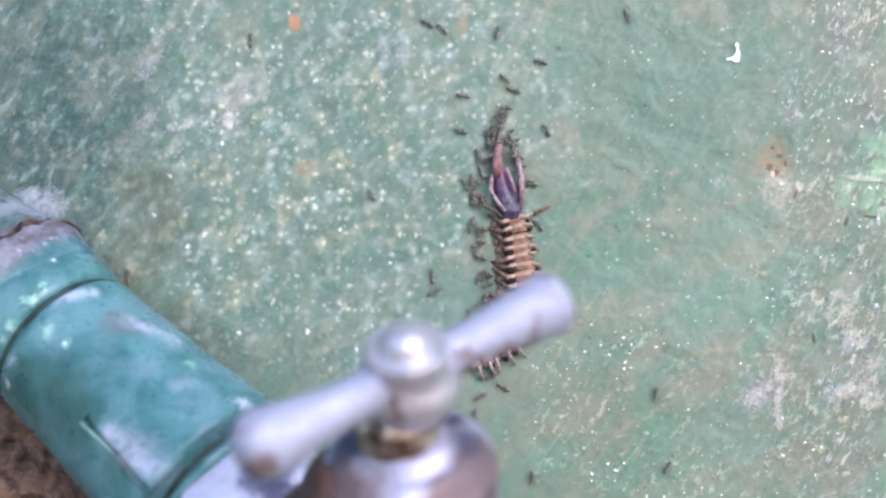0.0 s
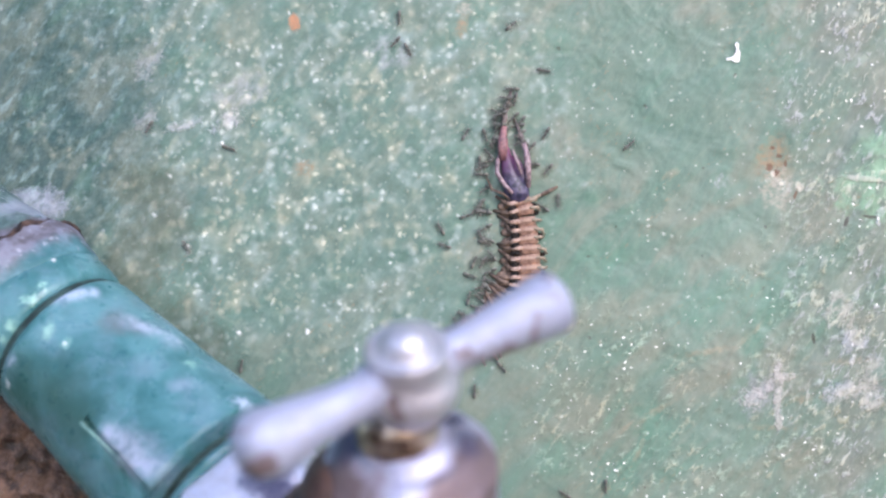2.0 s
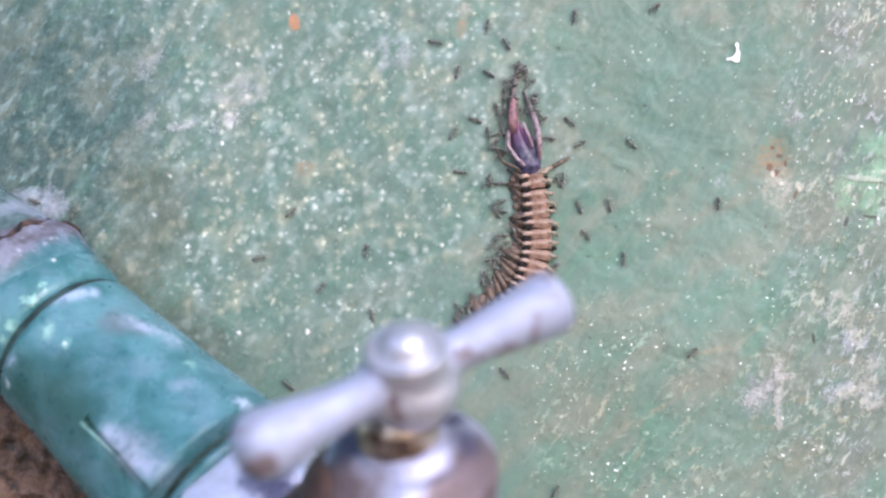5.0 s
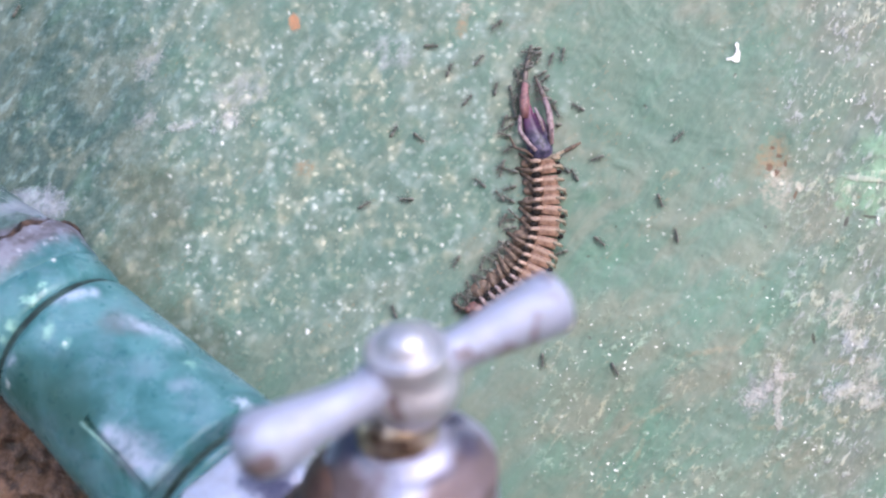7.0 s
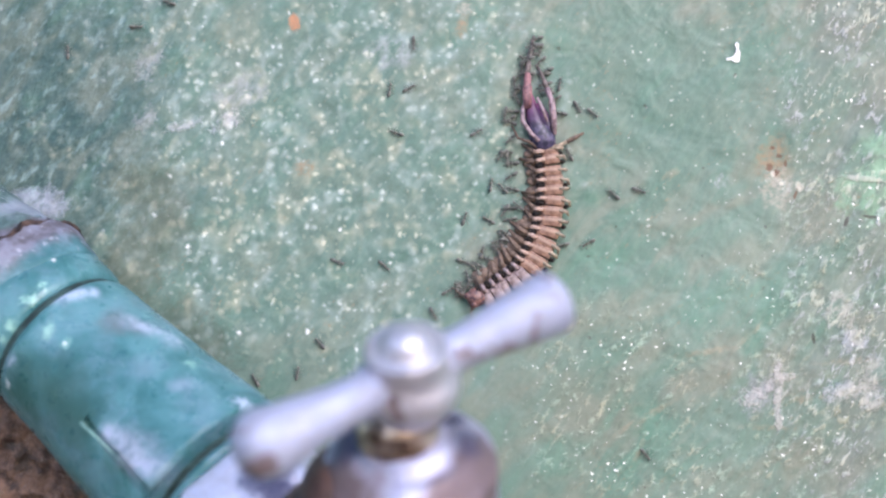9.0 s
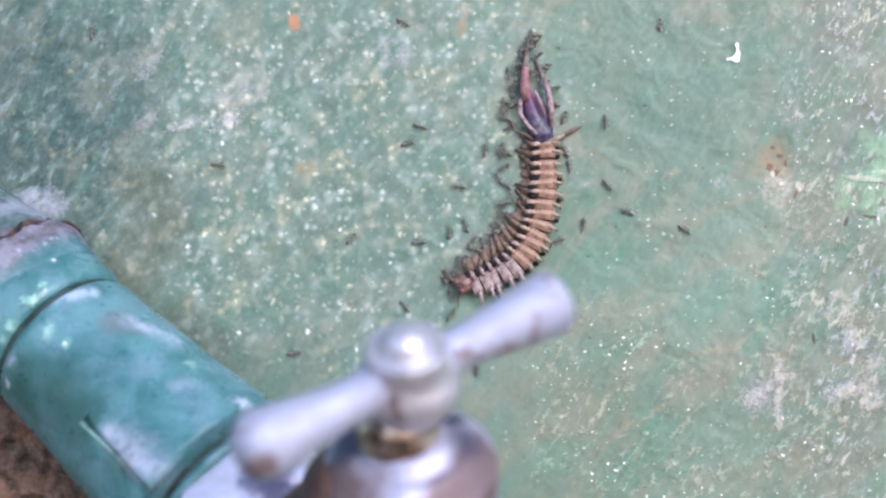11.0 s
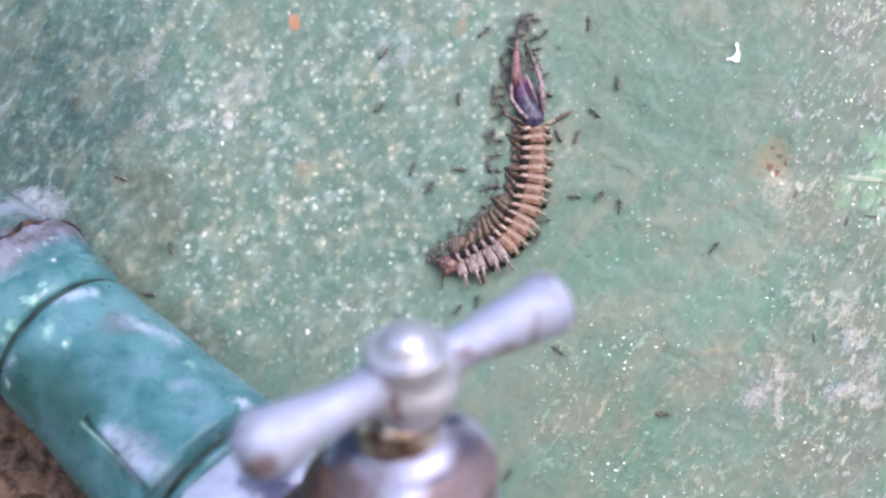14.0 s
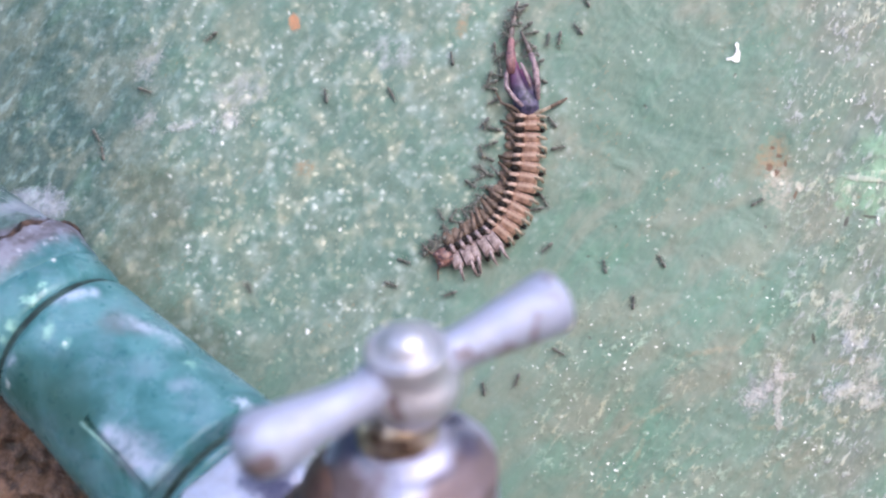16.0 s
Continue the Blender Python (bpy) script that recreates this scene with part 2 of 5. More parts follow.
    earthy = m.mix(mul(m.step(m.noise(13, 3, 0.6), 0.56, 0.72), 0.5), earthy, (0.36, 0.28, 0.22))
    c = m.mix(soil, c, earthy)
    # dark specks; at (14, 700) the gap's shadow is put into the colour
    specks_and_shade = most(mark(1498, 393, 4, 9, 20, 0.4, 0.5), mark(1540, 384, 13, 3, 8, 0.4, 0.5), mark(1440, 600, 3, 9, -10, 0.3, 0.5), mark(40, 815, 14, 20, 0, 0.7, 0.7), mark(14, 700, 18, 30, 0, 0.6, 0.8),
                 mark(15, 790, 12, 10, 0, 0.8, 0.7))
    c = m.mix(mul(specks_and_shade, 0.8), c, (0.045, 0.035, 0.028))

    # bare plaster and lime
    faint = most(mark(425, 165, 50, 30, -30, 1.0, 0.95), mark(255, 208, 17, 22, 30, 0.8, 0.9), mark(262, 110, 18, 34, 25, 1.0, 0.95), mark(690, 95, 36, 26, 10, 1.0, 0.95),
                 mark(1340, 698, 34, 34, -10, 1.1, 0.95), mark(1278, 322, 13, 11, 0, 1.0, 0.9))
    c = m.mix(mul(faint, m.step(m.noise(16, 3, 0.6, at=even), 0.34, 0.62), 0.42), c, (0.46, 0.46, 0.50))
    lime = most(mark(1484, 545, 24, 26, -25, 0.7, 0.8), mark(1500, 575, 10, 30, 15, 0.6, 0.8), mark(1512, 603, 22, 20, 0, 0.7, 0.8), mark(1548, 658, 18, 30, 0, 0.7, 0.8), mark(1500, 692, 40, 16, -15, 0.9, 0.9),
                mark(1530, 317, 40, 5, 6, 0.4, 0.8), mark(1545, 710, 22, 18, 0, 0.9, 0.9), mark(322, 222, 32, 8, -16, 0.7, 0.9), mark(400, 216, 30, 13, -24, 0.9, 0.9))
    c = m.mix(mul(lime, m.step(m.noise(18, 3, 0.6, 0.2, at=even), 0.32, 0.60), 0.56), c, m.mix(hue, (0.54, 0.54, 0.62), (0.58, 0.54, 0.48)))
    scab = most(mark(62, 366, 58, 30, -8, 0.7, 0.8), mark(5, 395, 40, 26, -20, 0.8, 0.8))
    c = m.mix(mul(scab, m.step(m.noise(20, 4, 0.6, at=flat), 0.30, 0.58, 0.25, 1.0), 0.62), c, (0.41, 0.43, 0.53))
    bar = most(mark(1378, 668, 9, 28, 0, 0.35, 0.7), mark(1376, 705, 7, 26, 6, 0.35, 0.7), mark(1379, 742, 7, 20, 0, 0.35, 0.7), mark(1390, 668, 22, 6, -10, 0.6, 0.8), mark(1352, 692, 26, 10, -40, 1.3, 0.95),
               mark(1330, 706, 16, 14, -40, 1.4, 0.95))
    c = m.mix(mul(bar, m.step(m.noise(13, 3, 0.6, at=flat), 0.34, 0.58, 0.1, 1.0), 0.62), c, (0.56, 0.51, 0.49))
    orange = mark(521, 40, 10, 15, -8, 0.45, 0.6)
    c = m.mix(mul(orange, m.step(m.noise(9, 3, 0.6, at=flat), 0.3, 0.6, 0.6, 0.95)), c, (0.46, 0.21, 0.10))

    # relief: brushed paint, slanting ridges, grains
    ridge = m.noise(26, 3, 0.5, 0.3, at=steep)
    n = m.bump(m.noise(60, 2, 0.5, 0.4, at=flat), 9.0, 0.6)
    n = m.bump(mul(ridge, m.step(strip, 0.0, 1.0, 0.3, 1.0)), 9.0, 0.6, n)
    n = m.bump(mul(m.noise(26, 3, 0.55, at=grain(50, 2.2)), m.math("MAXIMUM", gloom, corner)), 12.0, 0.7, n)
    n = m.bump(m.noise(22, 3, 0.5, at=even), 3.5, 0.5, n)
    n = m.bump(mul(soil, m.noise(34, 4, 0.6, 0.4)), 24.0, 0.9, n)
    n = m.bump(m.math("ADD", m.math("ADD", lime, scab), bar), 3.0, 0.6, n)
    n = m.bump(m.math("ADD", crumb, crinkle), 3.0, 0.6, n)
    gloss = m.step(m.noise(14, 3, 0.6, at=even), 0.3, 0.7, 0.34, 0.68)
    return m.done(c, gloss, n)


def painted_iron():
    m = Mat("green_pipe_paint", 0.35)
    c = m.mix(m.step(m.noise(120, 4, 0.6, 0.5), 0.35, 0.65), (0.033, 0.136, 0.148), (0.094, 0.250, 0.280))
    # lavender clouds: the sky's broad sheen put into the colour
    c = m.mix(m.step(m.noise(75, 5, 0.65, 0.2), 0.42, 0.72, 0, 0.40), c, (0.22, 0.32, 0.42))
    c = m.mix(m.step(m.noise(14, 4, 0.7), 0.60, 0.76, 0, 0.4), c, (0.30, 0.48, 0.45))
    c = m.mix(m.step(m.noise(110, 4, 0.6, 0.8), 0.58, 0.74, 0, 0.4), c, (0.10, 0.12, 0.13))
    ragged = m.math("MULTIPLY", m.math("SUBTRACT", m.noise(26, 4, 0.65), 0.5), 1.4)

    chipped = m.math("MULTIPLY", m.math("SUBTRACT", m.noise(9, 4, 0.65), 0.42), 3.6)

    # ragged tinted spots: chips, wear, and the underside's painted shade
    def worn(tint, amount, *spots):
        mask = None
        for at, reach in spots:
            d = m.math("ADD", m.math("DIVIDE", m.vec("DISTANCE", m.p, at), reach), chipped if reach < 19 else ragged)
            k = m.step(d, 1.6, 0.3)
            mask = k if mask is None else m.math("MAXIMUM", mask, k)
        return m.mix(m.math("MULTIPLY", mask, amount), c, tint)

    def pale_streak(tint, amount, a, b, reach, soft=1.0):
        """A soft pale streak from a to b, for sheen put into the colour."""
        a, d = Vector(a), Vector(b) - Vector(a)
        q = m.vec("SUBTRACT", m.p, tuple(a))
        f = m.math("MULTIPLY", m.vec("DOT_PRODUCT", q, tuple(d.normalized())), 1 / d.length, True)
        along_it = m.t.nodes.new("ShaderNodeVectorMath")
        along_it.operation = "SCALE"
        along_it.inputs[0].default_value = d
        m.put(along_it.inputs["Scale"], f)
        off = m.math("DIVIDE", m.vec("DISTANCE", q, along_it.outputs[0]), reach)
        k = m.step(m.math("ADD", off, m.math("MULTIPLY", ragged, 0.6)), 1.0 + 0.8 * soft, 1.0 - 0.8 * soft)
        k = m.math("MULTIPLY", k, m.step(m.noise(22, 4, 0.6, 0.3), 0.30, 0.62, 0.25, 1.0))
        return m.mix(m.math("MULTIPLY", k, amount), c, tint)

    # darker green, with the lower flank's shade put into the colour
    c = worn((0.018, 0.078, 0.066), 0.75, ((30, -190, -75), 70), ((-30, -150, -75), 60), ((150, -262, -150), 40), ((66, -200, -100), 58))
    c = worn((0.14, 0.12, 0.14), 0.5, ((116, -126, 42), 28), ((144, -123, 37), 22))
    # lavender streaks: sky reflection, with some wear, painted on the upper side
    c = pale_streak((0.40, 0.48, 0.62), 0.75, (134, -116, 41), (202, -118, 11), 14, 1.25)
    c = pale_streak((0.44, 0.52, 0.68), 0.80, (20, -108, 78), (66, -89, 86), 11, 1.25)
    c = pale_streak((0.36, 0.42, 0.56), 0.45, (226, -213, -47), (252, -204, -35), 14)
    # the wrench flat's sheen and bright ridge line, put into the colour
    c = pale_streak((0.44, 0.48, 0.64), 0.85, (128, -226, -124), (190, -266, -172), 14, 1.25)
    c = pale_streak((0.44, 0.48, 0.64), 0.60, (168, -240, -144), (208, -262, -166), 24, 1.2)
    c = pale_streak((0.50, 0.82, 0.74), 0.75, (77, -206, -111), (202, -281, -194), 3, 0.8)
    c = worn((0.36, 0.62, 0.54), 0.65, ((-11, -96, 95), 9), ((-23, -109, 76), 11), ((-36, -108, 74), 9), ((-57, -117, 33), 11), ((10, -142, 25), 12), ((41, -156, 8), 9), ((241, -163, -20), 12), ((-66, -118, 8), 10))
    c = worn((0.46, 0.54, 0.68), 0.8, ((325, -198, -82), 18), ((-52, -118, -20), 12))
    c = worn((0.70, 0.73, 0.76), 0.9, ((-62, -110, -60), 8), ((-6, -58, 136), 6), ((41, -156, 8), 4))
    n = m.bump(m.noise(70, 4, 0.6), 6, 0.5)
    n = m.bump(m.noise(9, 3, 0.6), 1.5, 0.5, n)
    return m.done(c, m.step(m.noise(30, 3), 0.3, 0.7, 0.22, 0.5), n)


def painted_mortar():
    """Mortar round the pipe's foot: painted with the wall behind the crack, bare and mauve at it, painted with the pipe before it."""
    m = Mat("painted_mortar", 0.6)
    z = m.math("SUBTRACT", m.vec("DOT_PRODUCT", m.p, tuple(AXIS)), RING.dot(AXIS) / U)
    z = m.math("ADD", z, m.math("MULTIPLY", m.math("SUBTRACT", m.noise(45, 5, 0.65), 0.5), 60))
    bare = m.mix(m.step(m.noise(30, 4, 0.65), 0.36, 0.64), (0.105, 0.094, 0.114), (0.200, 0.205, 0.268))
    pipe_green = m.mix(m.step(m.noise(60, 4, 0.6), 0.36, 0.64), (0.030, 0.130, 0.150), (0.095, 0.225, 0.270))
    wall_green = m.mix(m.step(m.noise(22, 4, 0.65), 0.34, 0.66), (0.040, 0.080, 0.082), (0.120, 0.185, 0.180))
    c = m.mix(m.step(z, -110, -68), bare, pipe_green)
    c = m.mix(m.step(z, -150, -172), c, wall_green)
    ragged = m.math("MULTIPLY", m.math("SUBTRACT", m.noise(24, 4, 0.65), 0.5), 1.6)
    for at, reach in (((-62, 60, 222), 44), ((-30, 72, 226), 34), ((-112, 20, 205), 34), ((52, 2, 136), 13)):
        d = m.math("DIVIDE", m.vec("DISTANCE", m.p, tuple(RING / U + Vector(at))), reach)
        c = m.mix(m.step(m.math("ADD", d, ragged), 1.4, 0.6, 0.0, 0.5), c, (0.36, 0.39, 0.49))
    flake = m.step(m.noise(16, 3, 0.6), 0.62, 0.72, 0.0, 0.6)
    c = m.mix(flake, c, (0.45, 0.46, 0.54))
    n = m.bump(m.noise(30, 4, 0.6), 6, 0.5)
    return m.done(c, None, n)


def worn_chrome(name="worn_chrome", tone=(0.47, 0.48, 0.60), low=0.50, high=0.74, stain=0.58, metal=0.75, patches=(), navy_reflections=()):
    """Dull plating with brown tarnish; patches: place and reach of larger brown spots, tarnish and painted shade alike.
    """
    m = Mat(name, 0.25, metal)
    spot = m.step(m.noise(45, 5, 0.7, 0.8), stain, stain + 0.12, 0, 0.8)
    ragged = m.math("MULTIPLY", m.math("SUBTRACT", m.noise(40, 4, 0.65), 0.5), 1.6)
    for at, reach in patches:
        d = m.math("DIVIDE", m.vec("DISTANCE", m.p, at), reach)
        spot = m.math("MAXIMUM", spot, m.step(m.math("ADD", d, ragged), 1.25, 0.75, 0, 0.85))
    c = m.mix(m.step(m.noise(20, 3, 0.6), 0.4, 0.7, 0, 0.3), tone, (0.45, 0.42, 0.44))
    c = m.mix(spot, c, (0.13, 0.075, 0.065))
    # navy spots: dark reflections put into the colour
    for at, reach in navy_reflections:
        d = m.math("ADD", m.math("DIVIDE", m.vec("DISTANCE", m.p, at), reach), ragged)
        c = m.mix(m.step(d, 1.4, 0.6, 0, 0.85), c, (0.060, 0.060, 0.115))
    n = m.bump(m.noise(34, 4, 0.6), 7.0, 0.5)
    return m.done(c, m.step(m.noise(24, 4, 0.65), 0.35, 0.7, low, high), n, m.math("SUBTRACT", metal, m.math("MULTIPLY", spot, 0.5)))


def simple(name, a, b, size, rough=0.5, metal=0.0, bump=1.0):
    m = Mat(name, rough, metal)
    f = m.noise(size, 4, 0.6, 0.3)
    return m.done(m.mix(m.step(f, 0.35, 0.65), a, b), None, m.bump(m.noise(size * 0.4, 3), bump, 0.6))


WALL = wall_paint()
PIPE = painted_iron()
CHROME = worn_chrome(tone=(0.44, 0.47, 0.62), low=0.64, high=0.84, stain=0.56, metal=0.55, patches=(((-157, -95, -100), 20), ((-172, -88, -106), 16), ((120, 40, 15), 34), ((60, 25, 0), 26)))
# hub patches: its left shade and the arm crease's shadow put into the colour
POLISHED = worn_chrome("polished_chrome", (0.58, 0.57, 0.65), 0.36, 0.52, 0.60, 0.7, (((-70, 0, 10), 36), ((-32, -52, -18), 13), ((-24, -56, -34), 19), ((-14, -50, -54), 18)))
# near-black green stands in for shade in the pipe's groove and thread gap
GAP_SHADE = simple("gap_shade", (0.012, 0.028, 0.028), (0.035, 0.075, 0.072), 20, 0.9, 0.0, 3.0)
# bonnet patches: brown and navy reflections and left-edge shade put into the colour
BONNET = worn_chrome("stained_chrome", (0.46, 0.47, 0.63), 0.48, 0.70, 0.56, 0.75,
                     (((96, 46, -130), 56), ((60, 4, -165), 46), ((-78, 40, -165), 60)), (((-82, 62, -84), 34), ((-50, 90, -64), 26), ((74, 52, -74), 30), ((50, 86, -56), 24)))
# pale chrome; the nut's dark navy reflection is put into its colour
INLET = worn_chrome("inlet_chrome", (0.72, 0.73, 0.88), 0.36, 0.54, 0.64, 0.6, (), (((-224, 450, -207), 46), ((-200, 440, -225), 40)))
TAPBODY = simple("browned_tap_casting", (0.030, 0.015, 0.014), (0.15, 0.085, 0.075), 30, 0.6, 0.3, 6.0)
BRASS = simple("tarnished_brass", (0.12, 0.075, 0.055), (0.68, 0.58, 0.50), 36, 0.38, 1.0, 2.0)
MORTAR = painted_mortar()
RUSTY = simple("rusty_iron", (0.022, 0.016, 0.018), (0.12, 0.075, 0.062), 22, 0.8, 0.2, 5.0)
CHALK = simple("white_undercoat", (0.78, 0.78, 0.76), (0.88, 0.88, 0.86), 10, 0.7)
EARTH = simple("bare_earth", (0.11, 0.072, 0.048), (0.20, 0.135, 0.09), 900, 0.95, 0.0, 40.0)
ANT = simple("ant_shell", (0.080, 0.083, 0.072), (0.170, 0.165, 0.142), 6, 0.45)
LEG = simple("centipede_leg", (0.30, 0.190, 0.145), (0.56, 0.41, 0.34), 8, 0.35)
DARK = simple("centipede_gap", (0.004, 0.003, 0.002), (0.014, 0.008, 0.006), 9, 0.9)


def plate_shell():
    """Tan plate: rosy along the side that the light strikes, browner and blotched across the middle."""
    m = Mat("centipede_plate", 0.45)
    y = m.t.nodes.new("ShaderNodeSeparateXYZ")
    m.put(y.inputs[0], m.p)
    c = m.mix(m.step(m.noise(9, 4, 0.65, 0.3), 0.32, 0.66), (0.155, 0.078, 0.054), (0.375, 0.222, 0.155))
    edge = m.math("ADD", y.outputs[1], m.math("MULTIPLY", m.math("SUBTRACT", m.noise(7, 3), 0.5), 16))
    c = m.mix(m.step(edge, 4, -10, 0, 0.65), c, (0.43, 0.275, 0.225))
    c = m.mix(m.step(edge, 18, 32, 0, 0.55), c, (0.36, 0.265, 0.195))
    c = m.mix(m.step(m.noise(5, 2, 0.5), 0.60, 0.72, 0, 0.6), c, (0.085, 0.045, 0.035))
    rib = m.math("ABSOLUTE", m.math("ADD", y.outputs[0], m.math("ADD", m.math("MULTIPLY", m.noise(9, 2), 5.0), 0.5)))
    c = m.mix(m.step(rib, 3.6, 0.6, 0, 0.55), c, (0.48, 0.340, 0.270))
    return m.done(c, m.step(m.noise(6, 2), 0.3, 0.7, 0.3, 0.6), m.bump(m.noise(4, 3), 2.0, 0.6))


SHELL = plate_shell()


def tail_shell():
    """Blue-black at the root, violet and then rosy towards the tip."""
    m = Mat("centipede_tail_plate", 0.42)
    x = m.t.nodes.new("ShaderNodeSeparateXYZ")
    m.put(x.inputs[0], m.vec("ADD", m.p, m.vec("SCALE", m.vec("SUBTRACT", m.noise(16, 3, out=1), (0.5, 0.5, 0.5)))))
    x.inputs[0].links[0].from_node.inputs[1].links[0].from_node.inputs["Scale"].default_value = 26.0
    c = m.mix(m.step(m.noise(13, 3, 0.6), 0.40, 0.62), (0.018, 0.018, 0.042), (0.090, 0.075, 0.140))
    c = m.mix(m.step(x.outputs[0], -22, -58, 0, 0.8), c, (0.120, 0.042, 0.115))
    c = m.mix(m.step(x.outputs[0], -56, -84, 0, 0.85), c, (0.240, 0.060, 0.135))
    return m.done(c, None, m.bump(m.noise(7, 3), 1.5, 0.6))


TAIL = tail_shell()
PINK = simple("centipede_tail_leg", (0.140, 0.068, 0.078), (0.35, 0.175, 0.18), 9, 0.5)
HEAD = simple("centipede_head", (0.058, 0.032, 0.042), (0.25, 0.125, 0.098), 6, 0.35)
TIP = simple("centipede_tail_tip", (0.085, 0.068, 0.062), (0.21, 0.165, 0.155), 10, 0.5)
STUB = simple("centipede_pale_leg", (0.22, 0.170, 0.120), (0.37, 0.295, 0.215), 8, 0.5)
SHIN = simple("centipede_shin", (0.094, 0.062, 0.045), (0.215, 0.146, 0.107), 9, 0.55)
ROSE = simple("centipede_pale_tail_leg", (0.15, 0.10, 0.115), (0.38, 0.27, 0.29), 9, 0.45)
PALE = simple("centipede_pale_plate", (0.185, 0.130, 0.125), (0.43, 0.335, 0.335), 8, 0.35)


# ---- mesh helpers ----
def part(name, bm, material, parent, label="", smooth=True):
    me = bpy.data.meshes.new(name)
    for f in bm.faces:
        f.smooth = smooth
    bm.to_mesh(me)
    bm.free()
    me.materials.append(material)
    ob = new(name, me)
    ob.parent = parent
    if label:
        tagged(ob, label)
    return ob


def thing(name, at, label, category, group="", kind=""):
    ob = new(name)
    ob.empty_display_size = 0.002
    ob.matrix_basis = at
    return tagged(ob, label, category, group, kind)


def basis(axis, side=(0, 0, 1)):
    """A turn whose z runs along axis."""
    z = Vector(axis).normalized()
    x = (Vector(side) - Vector(side).dot(z) * z).normalized()
    return Matrix((x, z.cross(x), z)).transposed().to_4x4()


def lathe(bm, profile, m=None, n=40, wave=0.0, seed=0, facets=0):
    """Turns (z, r) pairs round z; closed at both ends. wave: uneven radius; facets: a prism."""
    m = m or Matrix()
    rows = []
    for z, r in profile:
        row = []
        for i in range(n):
            a = 2 * math.pi * i / n
            k = 1.0
            if wave:
                k += wave * noise.noise((math.cos(a) * 2 + seed, math.sin(a) * 2, z * 0.02))
            if facets:
                w = 2 * math.pi / facets
                k *= math.cos(w / 2) / math.cos((a % w) - w / 2) * 1.08
            row.append(bm.verts.new(m @ Vector((r * k * math.cos(a), r * k * math.sin(a), z))))
        rows.append(row)
    for a, b in zip(rows, rows[1:]):
        for i in range(n):
            bm.faces.new((a[i], a[(i + 1) % n], b[(i + 1) % n], b[i]))
    bm.faces.new(rows[0][::-1])
    bm.faces.new(rows[-1])
    return bm


def tube(bm, points, radii, n=6):
    """A tapered limb along points."""
    pts = [Vector(p) for p in points]
    rows = []
    for i, p in enumerate(pts):
        d = (pts[min(i + 1, len(pts) - 1)] - pts[max(i - 1, 0)]).normalized()
        side = Vector((0, 0, 1)) if abs(d.z) < 0.9 else Vector((1, 0, 0))
        t = basis(d, side).to_3x3()
        rows.append([bm.verts.new(p + t @ Vector((radii[i] * math.cos(2 * math.pi * k / n), radii[i] * math.sin(2 * math.pi * k / n), 0)))
                     for k in range(n)])
    for a, b in zip(rows, rows[1:]):
        for k in range(n):
            bm.faces.new((a[k], a[(k + 1) % n], b[(k + 1) % n], b[k]))
    bm.faces.new(rows[0][::-1])
    bm.faces.new(rows[-1])
    return bm


def blob(bm, c, r, u=10, v=7):
    """An ellipsoid at c with half-sizes r."""
    bmesh.ops.create_uvsphere(bm, u_segments=u, v_segments=v, radius=1.0,
                              matrix=Matrix.Translation(c) @ Matrix.Diagonal((*r, 1)))
    return bm


def smoothed(pairs, n=5):
    """A finer profile through (z, r) pairs."""
    out = []
    k = len(pairs)
    for i in range(k - 1):
        p0, p1, p2, p3 = pairs[max(i - 1, 0)], pairs[i], pairs[i + 1], pairs[min(i + 2, k - 1)]
        for j in range(n):
            t = j / n
            out.append(tuple(0.5 * (2 * b + (c - a) * t + (2 * a - 5 * b + 4 * c - d) * t * t + (3 * b - a - 3 * c + d) * t ** 3)
                             for a, b, c, d in zip(p0, p1, p2, p3)))
    return out + [pairs[-1]]


# ---- wall and ground ----
def relief(u, v):
    """How far the wall's face stands out at (u, v): gentle waves, crinkled paint on one side, rough broken plaster in a corner."""
    h = 3.0 * noise.noise((u / 190, v / 190, 1.3)) + 1.2 * noise.noise((u / 45, v / 45, 7.7)) + 0.3 * noise.noise((u / 16, v / 16, 3.1))
    crinkled = min(1.0, max(0.0, (u - 1200) / 300)) * (u < 1900)
    if crinkled > 0:
        h += crinkled * 1.6 * noise.noise(((u + 0.6 * v) / 26, (v - 0.6 * u) / 60, 5.5))
    broken = min(1.0, max(0.0, (200 - u) / 60)) * min(1.0, max(0.0, (v - 660) / 40)) * (u > -400) * (v < 1200)
    if broken > 0:
        h += broken * (13 * noise.noise((u / 34, v / 34, 2.2)) + 7 * noise.noise((u / 15, v / 15, 6.4)))
    return h


